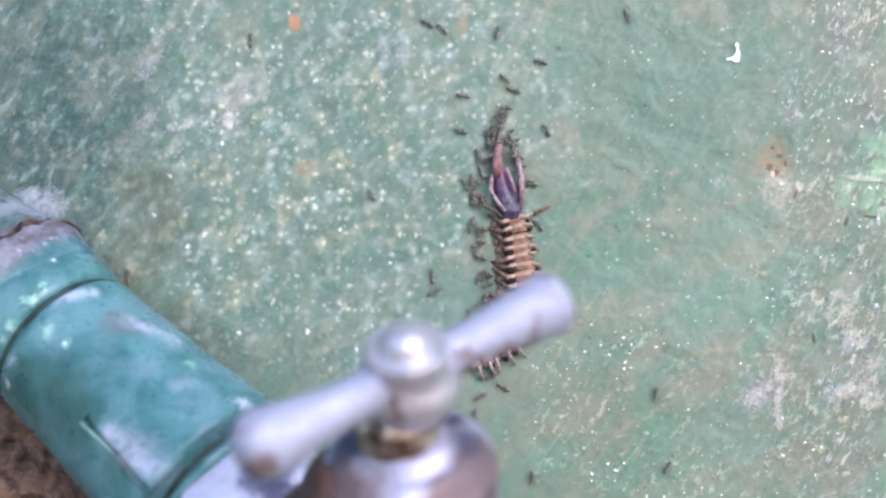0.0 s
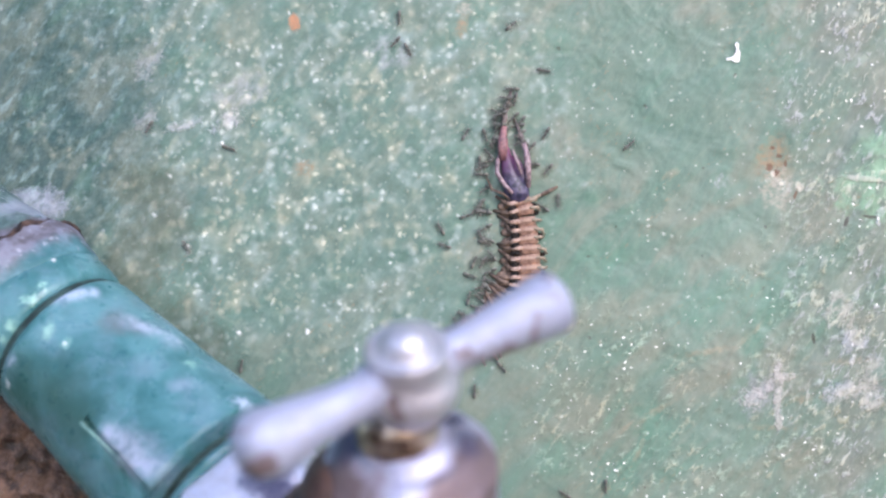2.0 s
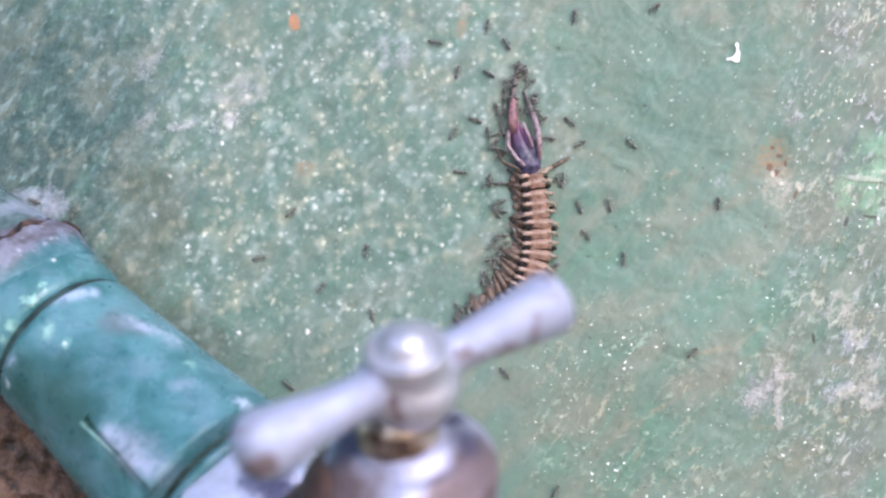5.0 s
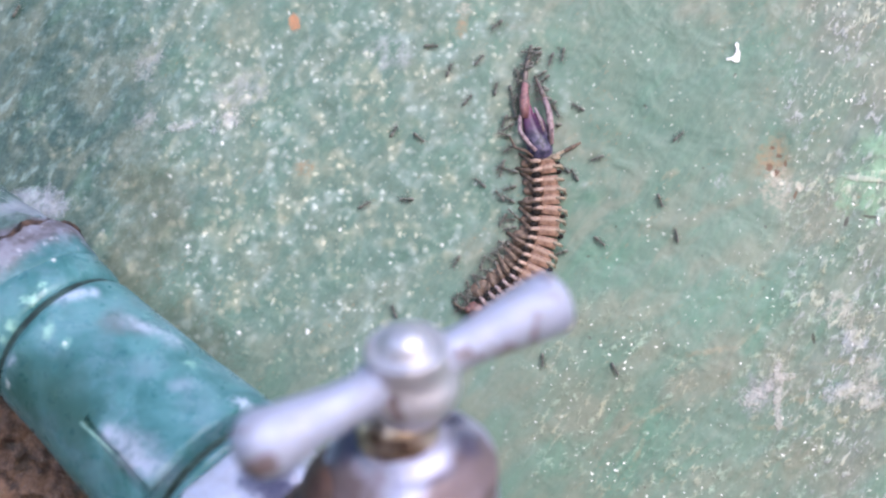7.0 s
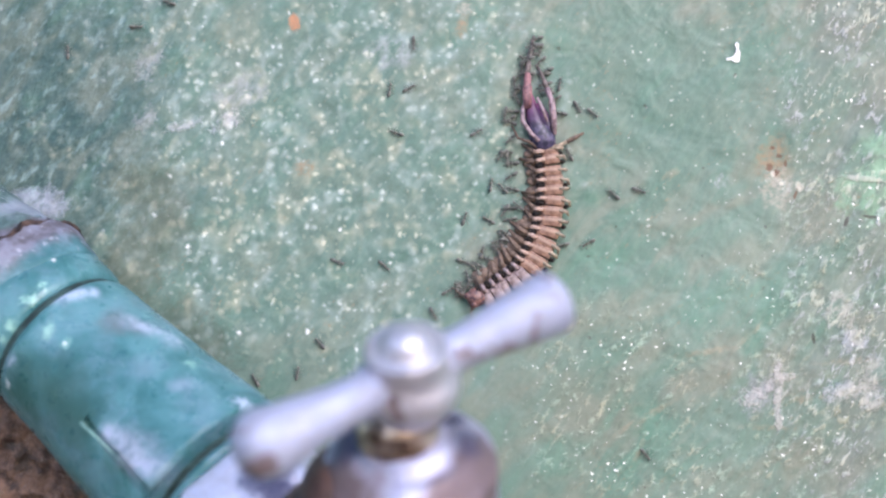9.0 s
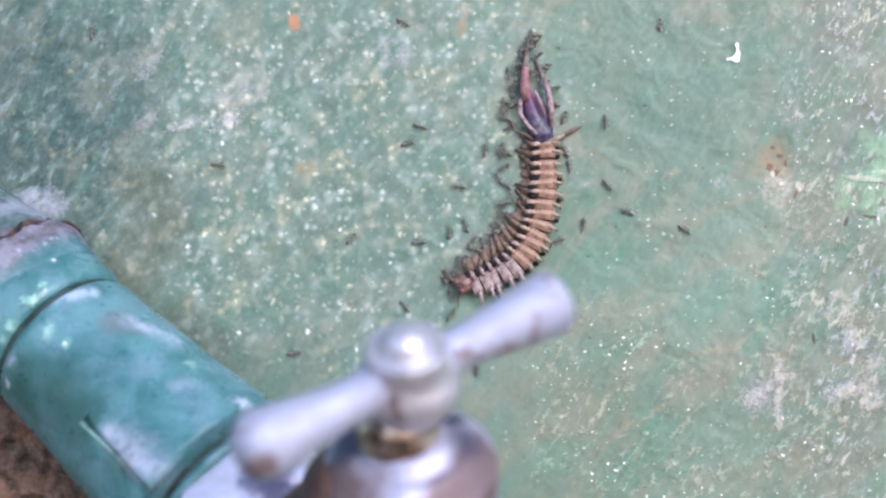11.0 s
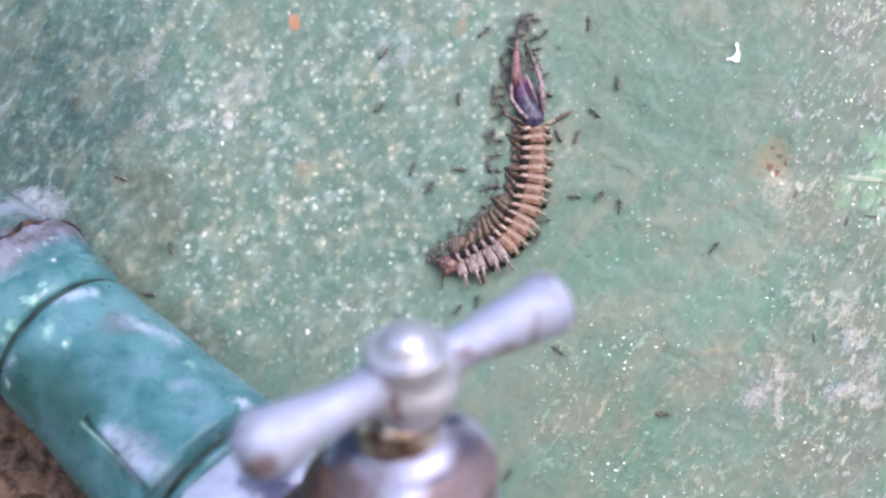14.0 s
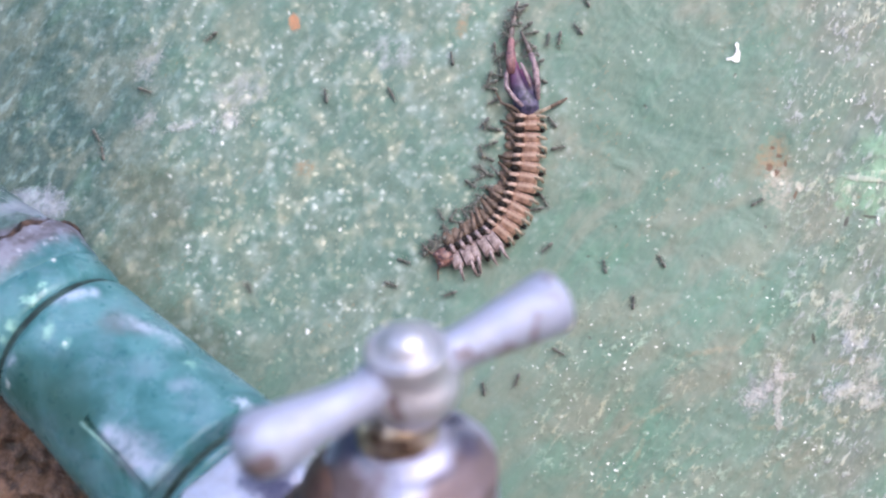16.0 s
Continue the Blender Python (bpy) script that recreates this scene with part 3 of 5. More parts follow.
def wall():
    fine_u = np.arange(-160, 1731, 5.0)
    fine_v = np.arange(-160, 1041, 5.0)
    us = np.concatenate(([-18000, -18000, -6000, -2000, -700, -300], fine_u, [1900, 2400, 4000, 8000, 18000, 18000]))
    vs = np.concatenate(([-14000, -14000, -5000, -1500, -500], fine_v, [1200, 1800, 3000, 5200, 7700, 7700]))
    uu, vv = np.meshgrid(us, vs)
    hh = np.zeros_like(uu)
    for i in range(2, len(vs) - 2):
        for j in range(2, len(us) - 2):
            u, v = uu[i, j], vv[i, j]
            hh[i, j] = relief(u, v)
    hh[[0, -1], :] = -2000
    hh[:, [0, -1]] = -2000
    co = np.stack(((uu - 784) * U, -hh * U, Z0 + (441 - vv) * U), -1).reshape(-1, 3)
    h, w = uu.shape
    idx = np.arange(h * w).reshape(h, w)
    quads = np.stack((idx[:-1, :-1], idx[1:, :-1], idx[1:, 1:], idx[:-1, 1:]), -1).reshape(-1, 4).tolist()
    rim = list(idx[0, :]) + list(idx[1:, -1]) + list(idx[-1, -2::-1]) + list(idx[-2:0:-1, 0])
    me = bpy.data.meshes.new("wall")
    me.from_pydata(co.tolist(), [], quads + [[int(i) for i in rim]])
    me.polygons.foreach_set("use_smooth", [True] * len(me.polygons))
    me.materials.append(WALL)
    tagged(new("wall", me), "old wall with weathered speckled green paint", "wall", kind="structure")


def ground():
    bm = bmesh.new()
    bmesh.ops.create_grid(bm, x_segments=40, y_segments=40, size=60)
    for v in bm.verts:
        v.co.z = 0.02 * noise.noise(v.co * 0.4) - 0.02
    ob = part("ground", bm, EARTH, None)
    tagged(ob, "bare brown earth at the foot of the wall", "ground", kind="structure")


wall()
ground()

# ---- water pipe with its fittings ----


def water_pipe():
    t = thing("water_pipe", Matrix.Translation(RING), "green painted iron water pipe coming out of the wall", "pipe")
    m = basis(AXIS, (0, -1, 0)) @ Matrix.Scale(U, 4)
    bm = bmesh.new()
    # core coloured dark for the shade inside the groove
    lathe(bm, [(-420, 114), (-40, 114), (-14, 114), (-9, 125), (6, 125), (10, 112)], m, 64, 0.012, 3)
    part("pipe", bm, GAP_SHADE, t)
    bm = bmesh.new()
    lathe(bm, smoothed([(-190, 130), (-170, 134), (-110, 139), (-60, 139), (-30, 137), (-12, 131), (-6, 116)], 4), m, 64, 0.012)
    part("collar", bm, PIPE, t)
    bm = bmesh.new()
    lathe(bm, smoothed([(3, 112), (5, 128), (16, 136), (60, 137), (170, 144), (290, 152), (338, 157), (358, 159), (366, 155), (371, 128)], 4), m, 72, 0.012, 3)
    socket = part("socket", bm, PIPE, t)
    # the corner of a wrench flat: a sharp ridge with a face above and one below
    for name, cut, mat, label in (("ridge", ((-15, -3, -1), (-3, -1, 4), (8, 1, 8), (11, 2, 9)), PIPE, "ridge painted with a pale sheen"),
                                  ("flat", ((11, 2, 9), (12.5, 1, 6), (36, -3, -3)), PIPE, "wrench flat")):
        bm = bmesh.new()
        rows = []
        for i in range(13):
            f = i / 12
            z, r = 198 + 170 * f, 145 + 12 * f
            row = [bm.verts.new(m @ Vector(((r - 8) * math.cos(radians(cut[0][0])), (r - 8) * math.sin(radians(cut[0][0])), z)))]
            for a, d0, d1 in cut:
                a, rr = radians(a), r + d0 + (d1 - d0) * f
                row.append(bm.verts.new(m @ Vector((rr * math.cos(a), rr * math.sin(a), z))))
            a = radians(cut[-1][0])
            row.append(bm.verts.new(m @ Vector(((r - 8) * math.cos(a), (r - 8) * math.sin(a), z))))
            rows.append(row)
        for p, q in zip(rows, rows[1:]):
            for i in range(len(p) - 1):
                bm.faces.new((p[i], p[i + 1], q[i + 1], q[i]))
        bm.faces.new(rows[-1])
        bm.faces.new(rows[0][::-1])
        part(name, bm, mat, socket, label, name == "ridge")
    bm = bmesh.new()
    # thread coloured dark for the shade behind the lip
    lathe(bm, [(364, 116), (370, 122), (374, 118), (379, 122), (384, 118), (390, 122)], m, 48, 0.012, 5)
    part("thread", bm, GAP_SHADE, t, "thread painted dark as in shade")
    bm = bmesh.new()
    lathe(bm, [(384, 112), (387, 132), (391, 140), (400, 141), (406, 134)], m, 48, 0.012, 5)
    part("thread_ring", bm, PIPE, t)
    bm = bmesh.new()
    lathe(bm, smoothed([(-151, 140), (-148, 149), (-145.5, 151), (-143, 149), (-140, 140)], 3), m, 160, 0.05, 4)
    for v in bm.verts:
        v.co += AXIS * U * (14 * noise.noise(v.co / (34 * U)) + 7 * noise.noise(v.co / (12 * U)))
    part("rust_seam", bm, RUSTY, t, "rusty crack round the pipe's foot")


def mortar_collar():
    bm = bmesh.new()
    m = Matrix.Translation(RING) @ basis(AXIS, (0, -1, 0)) @ Matrix.Scale(U, 4)
    lathe(bm, smoothed([(-360, 120), (-260, 122), (-182, 135), (-150, 146), (-112, 149), (-84, 147), (-64, 140), (-58, 120)], 5), m, 90, 0.06, 9)
    ob = part("mortar_collar", bm, MORTAR, None)
    tagged(ob, "rough mortar packed round the pipe, partly painted green", "mortar", kind="structure")


def paint_flake():
    """A curled chip of white undercoat on the wall."""
    bm = bmesh.new()
    rim = [(5, 22), (2, 17), (5, 11), (4, 4), (0, -2), (-5, -5), (-13, -6), (-12, -11), (-4, -10), (3, -14), (10, -13), (11, -5), (12, 3), (8, 10), (9, 18)]
    top = [bm.verts.new((x * U, y * U, (5 + 1.5 * math.sin(y / 6)) * U)) for x, y in rim]
    low = [bm.verts.new((x * U, y * U, 0)) for x, y in rim]
    bm.faces.new(top)
    bm.faces.new(low[::-1])
    for i in range(len(rim)):
        j = (i + 1) % len(rim)
        bm.faces.new((top[j], top[i], low[i], low[j]))
    ob = part("paint_flake", bm, CHALK, None, "", False)
    ob.matrix_basis = on_wall(1298, 97, -1, 0)
    tagged(ob, "curled white chip of old undercoat on the wall", "paint flake")


water_pipe()
mortar_collar()

# ---- tap ----
STEM = (Vector((-0.05, -0.58, 0.80))).normalized()
HUB = P(743, 588, 850)


def tap():
    t = thing("water_tap", Matrix.Translation(HUB), "worn chrome water tap with a two-armed handle", "tap")
    s = basis(STEM, (1, 0, 0)) @ Matrix.Scale(U, 4)
    bm = bmesh.new()
    lathe(bm, smoothed([(-470, 60), (-440, 90), (-330, 103), (-250, 100), (-225, 96)], 5), s, 48)
    blob(bm, P(668, 892, 545) - HUB, (150 * U, 150 * U, 150 * U), 36, 24)
    blob(bm, P(648, 776, 630) - HUB, (56 * U, 80 * U, 74 * U), 32, 20)
    blob(bm, P(640, 752, 752) - HUB, (34 * U, 60 * U, 46 * U), 32, 20)
    part("body", bm, TAPBODY, t, "dark browned tap body")
    bm = bmesh.new()
    inlet = Matrix.Translation(FAR + AXIS * 5 * U - HUB) @ basis(AXIS, (0, -1, 0)) @ Matrix.Scale(U, 4)
    lathe(bm, [(70, 118), (80, 138), (88, 144), (215, 144), (225, 136), (420, 120)], inlet, 48, 0, 0, 6)
    part("inlet_nut", bm, INLET, t, "chrome hexagonal inlet nut")
    bm = bmesh.new()
    lathe(bm, [(-240, 105), (-236, 109), (-160, 110), (-148, 109), (-142, 105), (-140, 101), (-132, 97), (-117, 84), (-113, 77), (-114, 68), (-110, 62), (-98, 58), (-95, 52)], Matrix.Translation((-8 * U, 0, 0)) @ s, 64, 0.02, 2)
    part("bonnet", bm, BONNET, t, "stained chrome bonnet nut")
    bm = bmesh.new()
    lathe(bm, [(-106, 44), (-100, 51), (-86, 52), (-82, 46), (-77, 46), (-74, 51), (-66, 50), (-60, 43), (-52, 40)], Matrix.Translation((-19 * U, 0, 0)) @ s, 36, 0.03)
    part("gland_nut", bm, BRASS, t, "tarnished brass gland nut")
    bm = bmesh.new()
    lathe(bm, [(-110, 22), (-20, 22)], s, 24)
    part("stem", bm, BRASS, t)
    handle = new("handle")
    handle.parent = t
    bm = bmesh.new()
    # from below: a swelling boss, a neck, a flared lip, a dish and a domed button
    lathe(bm, smoothed([(-64, 33), (-56, 43), (-46, 51), (-36, 57), (-25, 60), (-14, 61), (-5, 58.5), (3, 55), (10, 52), (17, 50.5), (24, 50), (30, 50), (35, 50), (39, 49.5), (42, 47.5), (42.5, 44), (41.5, 40), (43, 35), (47, 32), (53, 29.5),
                        (59, 25), (64, 18), (67, 9), (67.5, 1)], 4), s, 56)
    part("hub", bm, POLISHED, handle)
    # arms: thin necks swelling to rounded ends
    for tip, r, blunt, neck in ((P(546, 680, 915), 42, 1.0, 27), (P(935, 498, 785), 40, 0.62, 26)):
        end = tip - HUB
        ln = end.length / U
        k = r * blunt
        bm = bmesh.new()
        lathe(bm, smoothed([(10, neck + 14), (40, neck + 8), (66, neck), (ln * 0.48, neck + 3), (ln * 0.66, r * 0.86), (ln - k * 1.15, r * 0.99), (ln - k * 0.8, r), (ln - k * 0.45, r * 0.88), (ln - k * 0.2, r * 0.64),
                            (ln - k * 0.06, r * 0.36), (ln, 3)], 4), basis(end) @ Matrix.Scale(U, 4), 40)
        part("arm", bm, CHROME, handle)


tap()


# ---- ants ----
def ant(label, group):
    """A small ant, 26 steps long; x forwards, z away from the wall."""
    t = thing("ant", Matrix(), label, "ant", group)
    s = Matrix.Scale(U, 4)
    for name, c, r in (("head", (9.5, 0, 3.6), (3.0, 2.5, 2.3)), ("thorax", (2.7, 0, 3.8), (4.8, 2.0, 2.1)), ("abdomen", (-7.3, 0, 4.0), (6.2, 3.3, 3.1))):
        bm = bmesh.new()
        blob(bm, c, r)
        bm.transform(s)
        part(name, bm, ANT, t)
    for side in (-1, 1):
        for x0, x1 in ((4.5, 9.5), (2.5, 2.0), (0.5, -6.5)):
            bm = bmesh.new()
            tube(bm, [(x0, side * 1.2, 3.4), ((x0 + x1) / 2, side * 4.5, 6.0), (x1, side * 8.5, 0.2)], (0.5, 0.45, 0.35), 5)
            bm.transform(s)
            part("leg", bm, ANT, t)
        bm = bmesh.new()
        tube(bm, [(11.5, side * 1.0, 4.2), (13.5, side * 3.4, 5.4), (18, side * 4.2, 3.0)], (0.45, 0.4, 0.3), 5)
        bm.transform(s)
        part("antenna", bm, ANT, t)
    return t


def on_wall(u, v, h, heading):
    """A pose on the wall; heading in degrees, clockwise from pointing right."""
    a = radians(heading)
    x = Vector((math.cos(a), 0, -math.sin(a)))
    z = Vector((0, -1, 0))
    m = Matrix((x, z.cross(x), z)).transposed().to_4x4()
    return Matrix.Translation(P(u, v, h + relief(u, v))) @ m


# ---- centipede ----
# its line at 12.5 s, from the tail plate to the head
SPINE = ((947, 236), (950, 262), (950, 300), (947, 340), (938, 380), (921, 418), (889, 450), (847, 470), (808, 484))
N_SEG = 19


def along(points, f):
    """The place and the way at the part f of a line's length."""
    ps = [Vector(p) for p in points]
    ls = [(b - a).length for a, b in zip(ps, ps[1:])]
    d = f * sum(ls)
    i = 0
    while i < len(ls) - 1 and d > ls[i]:
        d -= ls[i]
        i += 1
    c = ps[i].lerp(ps[i + 1], d / ls[i])
    a = ps[max(i - 1, 0)].lerp(ps[i], d / ls[i])
    b = ps[i + 1].lerp(ps[min(i + 2, len(ps) - 1)], d / ls[i])
    return c, (b - a).normalized()


def centipede():
    """Each segment's x runs towards the head, z away from the wall."""
    t = thing("centipede", Matrix(), "dead brown centipede carried off by small black ants", "centipede")
    s = Matrix.Scale(U, 4)
    segs = []
    rng = random.Random(4)
    for k in range(N_SEG):
        f = k / (N_SEG - 1)
        wide = 25 - 5 * max(0, f - 0.7) / 0.3
        bm = bmesh.new()
        if k == N_SEG - 1:
            blob(bm, (0, 0, 16), (17, 18, 12), 14, 9)
            blob(bm, (9, 9, 19), (8, 7, 8), 10, 7)
            blob(bm, (10, -9, 18), (8, 7, 8), 10, 7)
            bm.transform(s)
            seg = part("head", bm, HEAD, t, "small reddish head")
            for side in (-1, 1):
                b2 = bmesh.new()
                tube(b2, [(8, side * 7, 18), (20, side * 18, 14), (26, side * 34, 6)], (2.6, 2.0, 1.0))
                b2.transform(s)
                part("antenna", b2, SHIN, seg)
        else:
            # plate: low arch, narrower at its hind edge, set off to one side
            half = 15.5 + 5.5 * min(1.0, f / 0.4) - (25 - wide)
            rows = []
            for x, w, lift in ((-9.6, 0.95, 1.0), (-7.5, 0.99, 1.06), (-1, 1.0, 1.03), (6.4, 0.98, 0.96), (9.0, 0.92, 0.86)):
                row = []
                for j in range(9):
                    a = math.pi * (j / 8 - 0.5)
                    row.append(bm.verts.new((x, 11 + half * w * math.sin(a), 6 + 15 * lift * max(0.0, math.cos(a)) ** 0.35)))
                rows.append(row)
            for a, b in zip(rows, rows[1:]):
                for j in range(8):
                    bm.faces.new((a[j], a[j + 1], b[j + 1], b[j]))
            bmesh.ops.contextual_create(bm, geom=[e for e in bm.edges if e.is_boundary])
            bm.transform(s)
            seg = part("segment", bm, PALE if f > 0.70 else SHELL, t)
            b2 = bmesh.new()
            blob(b2, (7.5, 5 - half, 15), (6.6, 8.5, 11.0) if k in (3, 4) else (5.4, 8.2, 10.8), 10, 6)
            if rng.random() < 0.75:
                blob(b2, (7.5, 13 + half, 10), (4.4, 6, 6.5), 10, 6)
            b2.transform(s)
            part("joint", b2, DARK, seg, "dark sunken joint")
            b2 = bmesh.new()
            blob(b2, (-2, 4 - half, 8), (9.5, 13, 8), 12, 7)
            wide_shade = f > 0.4
            # flat brown blob added to stand in for shadow between the legs
            blob(b2, (-1, (-10 if wide_shade else -6) - half, 4), (10.5, 17, 6) if wide_shade else (9, 13, 5), 12, 7)
            b2.transform(s)
            part("flank", b2, SHIN, seg, "brown flank with added shadow fill between the legs")
            for side in (-1, 1):
                b2 = bmesh.new()
                lean = rng.uniform(-7, 7)
                if side < 0:
                    reach = rng.uniform(0.65, 1.0) if f > 0.4 else rng.uniform(0.45, 0.75)
                    e = 11 - half
                    tube(b2, [(-2, e + 5, 20), (-2, e - 6, 22), (-1, e - 9, 20), (-2 + lean * 0.5, e - 12, 17)], (4.0, 4.6, 4.2, 3.0), 7)
                    b3 = bmesh.new()
                    tube(b3, [(-1, e - 12, 17), (-3 + lean, e - 30 * reach, 11), (-9 + 2 * lean, e - 52 * reach, 1)], (5.0, 4.8, 3.0) if f > 0.4 else (4.2, 4.0, 2.6), 6)
                    b3.transform(s)
                    part("shin", b3, SHIN, seg)
                else:
                    e = 11 + half
                    far = 2.0 if f > 0.7 else 1.0
                    tube(b2, [(-3, e - 8, 19), (-2, e, 20), (-1, e + 7, 17), (1 + lean * 0.5, e + 8 * far, 12), (2 + lean, e + 11 * far, 6)], (2.4, 3.2, 3.2, 2.4, 1.4), 7)
                b2.transform(s)
                part("leg", b2, PALE if f > 0.7 else LEG if side < 0 else STUB, seg)
        segs.append(seg)
    # tail plate with the two long hind legs, on the first segment's place
    squash = s @ Matrix.Diagonal((1, 1, 0.6, 1))
    bm = bmesh.new()
    tube(bm, [(12, 6, 20), (7, 5, 22), (-6, 2, 24), (-24, -6, 25), (-42, -13, 25), (-62, -18, 24), (-80, -21, 22), (-92, -23, 20)], (9, 20, 23, 19, 15, 11, 7, 4), 16)
    bm.transform(squash)
    tail = part("tail_plate", bm, TAIL, t, "dark glossy tail plate")
    b2 = bmesh.new()
    tube(b2, [(-14, 10, 20), (-32, 10, 22), (-50, 4, 22), (-70, -6, 18)], (9, 9, 8, 4), 12)
    b2.transform(squash)
    part("membrane", b2, TAIL, tail, "violet membrane")
    def limb(pts, rad, mat, name):
        b2 = bmesh.new()
        tube(b2, pts, rad, 8)
        b2.transform(s)
        part(name, b2, mat, tail)

    limb([(-60, -25, 18), (-80, -26, 20), (-96, -26, 20), (-102, -26, 19), (-122, -25, 15)], (7, 9, 9, 7, 6), PINK, "hind_leg")
    limb([(-120, -26, 16), (-136, -24, 12), (-144, -23, 10), (-162, -19, 8), (-190, -13, 3)], (4.6, 5.6, 4.2, 4.6, 2), TIP, "tarsus")
    limb([(-14, 22, 18), (-44, 20, 22), (-70, 17, 22), (-76, 16, 20), (-96, 9, 17)], (4, 6, 6, 4.6, 5), ROSE, "hind_leg")
    limb([(-94, 9, 17), (-106, 5, 13), (-112, 3, 11), (-136, -7, 4)], (4.4, 5, 3.6, 2), TIP, "tarsus")
    limb([(-2, -6, 30), (-16, -20, 27), (-36, -34, 24), (-58, -34, 20), (-70, -31, 14)], (3.2, 3.8, 4.4, 4.0, 2), ROSE, "femur")
    limb([(-36, 8, 32), (-58, 0, 33), (-78, -9, 30)], (2, 3.2, 2), ROSE, "femur")
    limb([(8, -10, 20), (-2, -24, 22), (-8, -42, 18), (-30, -52, 6)], (2.6, 2.8, 2.4, 1.4), SHIN, "leg")
    limb([(10, 14, 20), (5, 30, 18), (-2, 44, 16)], (3.6, 3.6, 3.0), STUB, "leg")
    limb([(-1, 43, 16), (-9, 58, 12), (-18, 74, 6)], (3.2, 3.6, 2.0), SHIN, "shin")
    return t, tail, segs


paint_flake()
CENTIPEDE, TAIL_PLATE, SEGMENTS = centipede()


# ---- what moves ----
TIMES = (0, 0.5, 1, 1.5, 2, 2.5, 3, 3.5, 4, 6.5, 7, 7.5, 8, 8.5, 9, 11.5, 12, 12.5, 13, 13.5, 14, 14.5, 15, 15.5, 16)
# how far four points of the centipede are from their places at 12.5 s
TAIL_GOES = ((-48, 147), (-43, 138), (-40, 132), (-37, 124), (-35, 116), (-34, 107), (-29, 98), (-24, 89), (-22, 81), (2, 48), (6, 41), (8, 37), (9, 32), (11, 29), (11, 24), (5, 8), (3, 3), (0, 0), (-3, -5), (-5, -9), (-9, -15), (-11, -18), (-15, -23), (-17, -31), (-18, -37))
WAIST_GOES = ((-34, 147), (-32, 138), (-29, 132), (-28, 122), (-24, 115), (-23, 106), (-17, 98), (-14, 87), (-11, 81), (11, 46), (14, 40), (17, 34), (18, 31), (20, 26), (20, 23), (5, 6), (3, 3), (0, 0), (-5, -4), (-8, -9), (-11, -14), (-15, -18), (-18, -21), (-22, -29), (-23, -35))
NECK_GOES = ((-9, 148), (-9, 141), (-9, 133), (-9, 126), (-8, 116), (-5, 107), (0, 98), (4, 89), (6, 83), (19, 46), (20, 40), (21, 35), (24, 31), (26, 26), (24, 23), (8, 8), (5, 3), (0, 0), (-5, -5), (-8, -9), (-12, -14), (-15, -17), (-20, -22), (-23, -29), (-23, -34))
HEAD_GOES = ((13, 150), (13, 145), (13, 139), (13, 133), (14, 126), (17, 119), (22, 113), (26, 106), (28, 101), (38, 74), (35, 66), (32, 58), (34, 52), (35, 46), (35, 43), (9, 12), (5, 5), (0, 0), (-5, -5), (-9, -11), (-12, -14), (-15, -14), (-20, -20), (-21, -26), (-21, -28))

STATIONS = (0.0, 0.33, 0.56, 1.0)      # where those points lie along the body


def shift(f, k):
    """How far the part f of the body is, at the time k, from its place at 12.5 s."""
    goes = (TAIL_GOES[k], WAIST_GOES[k], NECK_GOES[k], HEAD_GOES[k])
    if f <= 0:
        return Vector(goes[0])
    for i in range(3):
        if f <= STATIONS[i + 1]:
            w = (f - STATIONS[i]) / (STATIONS[i + 1] - STATIONS[i])
            return Vector(goes[i]).lerp(Vector(goes[i + 1]), w)
    return Vector(goes[3])


def line_at(k):
    n = len(SPINE) - 1
    return [Vector(p) + shift(i / n, k) for i, p in enumerate(SPINE)]


def crawl(ob, rows):
    """rows: seconds, u, v, heading."""
    walk(ob, [(t, on_wall(u, v, 1.2, a)) for t, u, v, a in rows])


def ride(ob, f, du, dv, turn, lift=0.5):
    """An ant that holds on beside the part f of the body."""
    rows = []
    rng = random.Random(int(1000 * f) + 7 * du + 13 * dv)
    for k, t in enumerate(TIMES):
        c, way = along(line_at(k), max(0.0, min(1.0, f)))
        a = math.degrees(math.atan2(way.y, way.x))
        # it tugs and shuffles a little
        u, v, sway = rng.uniform(-4, 4), rng.uniform(-4, 4), rng.uniform(-16, 16)
        rows.append((t, on_wall(c.x + du + u, c.y + dv + v, lift, a + turn + sway)))
    walk(ob, rows)


def move_centipede():
    root, tail, segs = [], [], [[] for s in SEGMENTS]
    rng = random.Random(12)
    askew = [(rng.uniform(-1.5, 1.5), rng.uniform(-1.5, 1.5), rng.uniform(-6, 6)) for s in SEGMENTS]
    for k, t in enumerate(TIMES):
        line = line_at(k)
        c0 = line[0]
        base = on_wall(c0.x, c0.y, 0, 0)
        root.append((t, base))
        inv = base.inverted()
        for i in range(N_SEG):
            c, way = along(line, 0.03 + 0.97 * i / (N_SEG - 1))
            a = math.degrees(math.atan2(way.y, way.x))
            segs[i].append((t, inv @ on_wall(c.x + askew[i][0], c.y + askew[i][1], 1, a + askew[i][2])))
        c, way = along(line, 0.0)
        tail.append((t, inv @ on_wall(c.x, c.y - 6, 0, 90 + 4 * max(0.0, 1 - t / 4))))
    walk(CENTIPEDE, root)
    walk(TAIL_PLATE, tail)
    for seg, rows in zip(SEGMENTS, segs):
        walk(seg, rows)


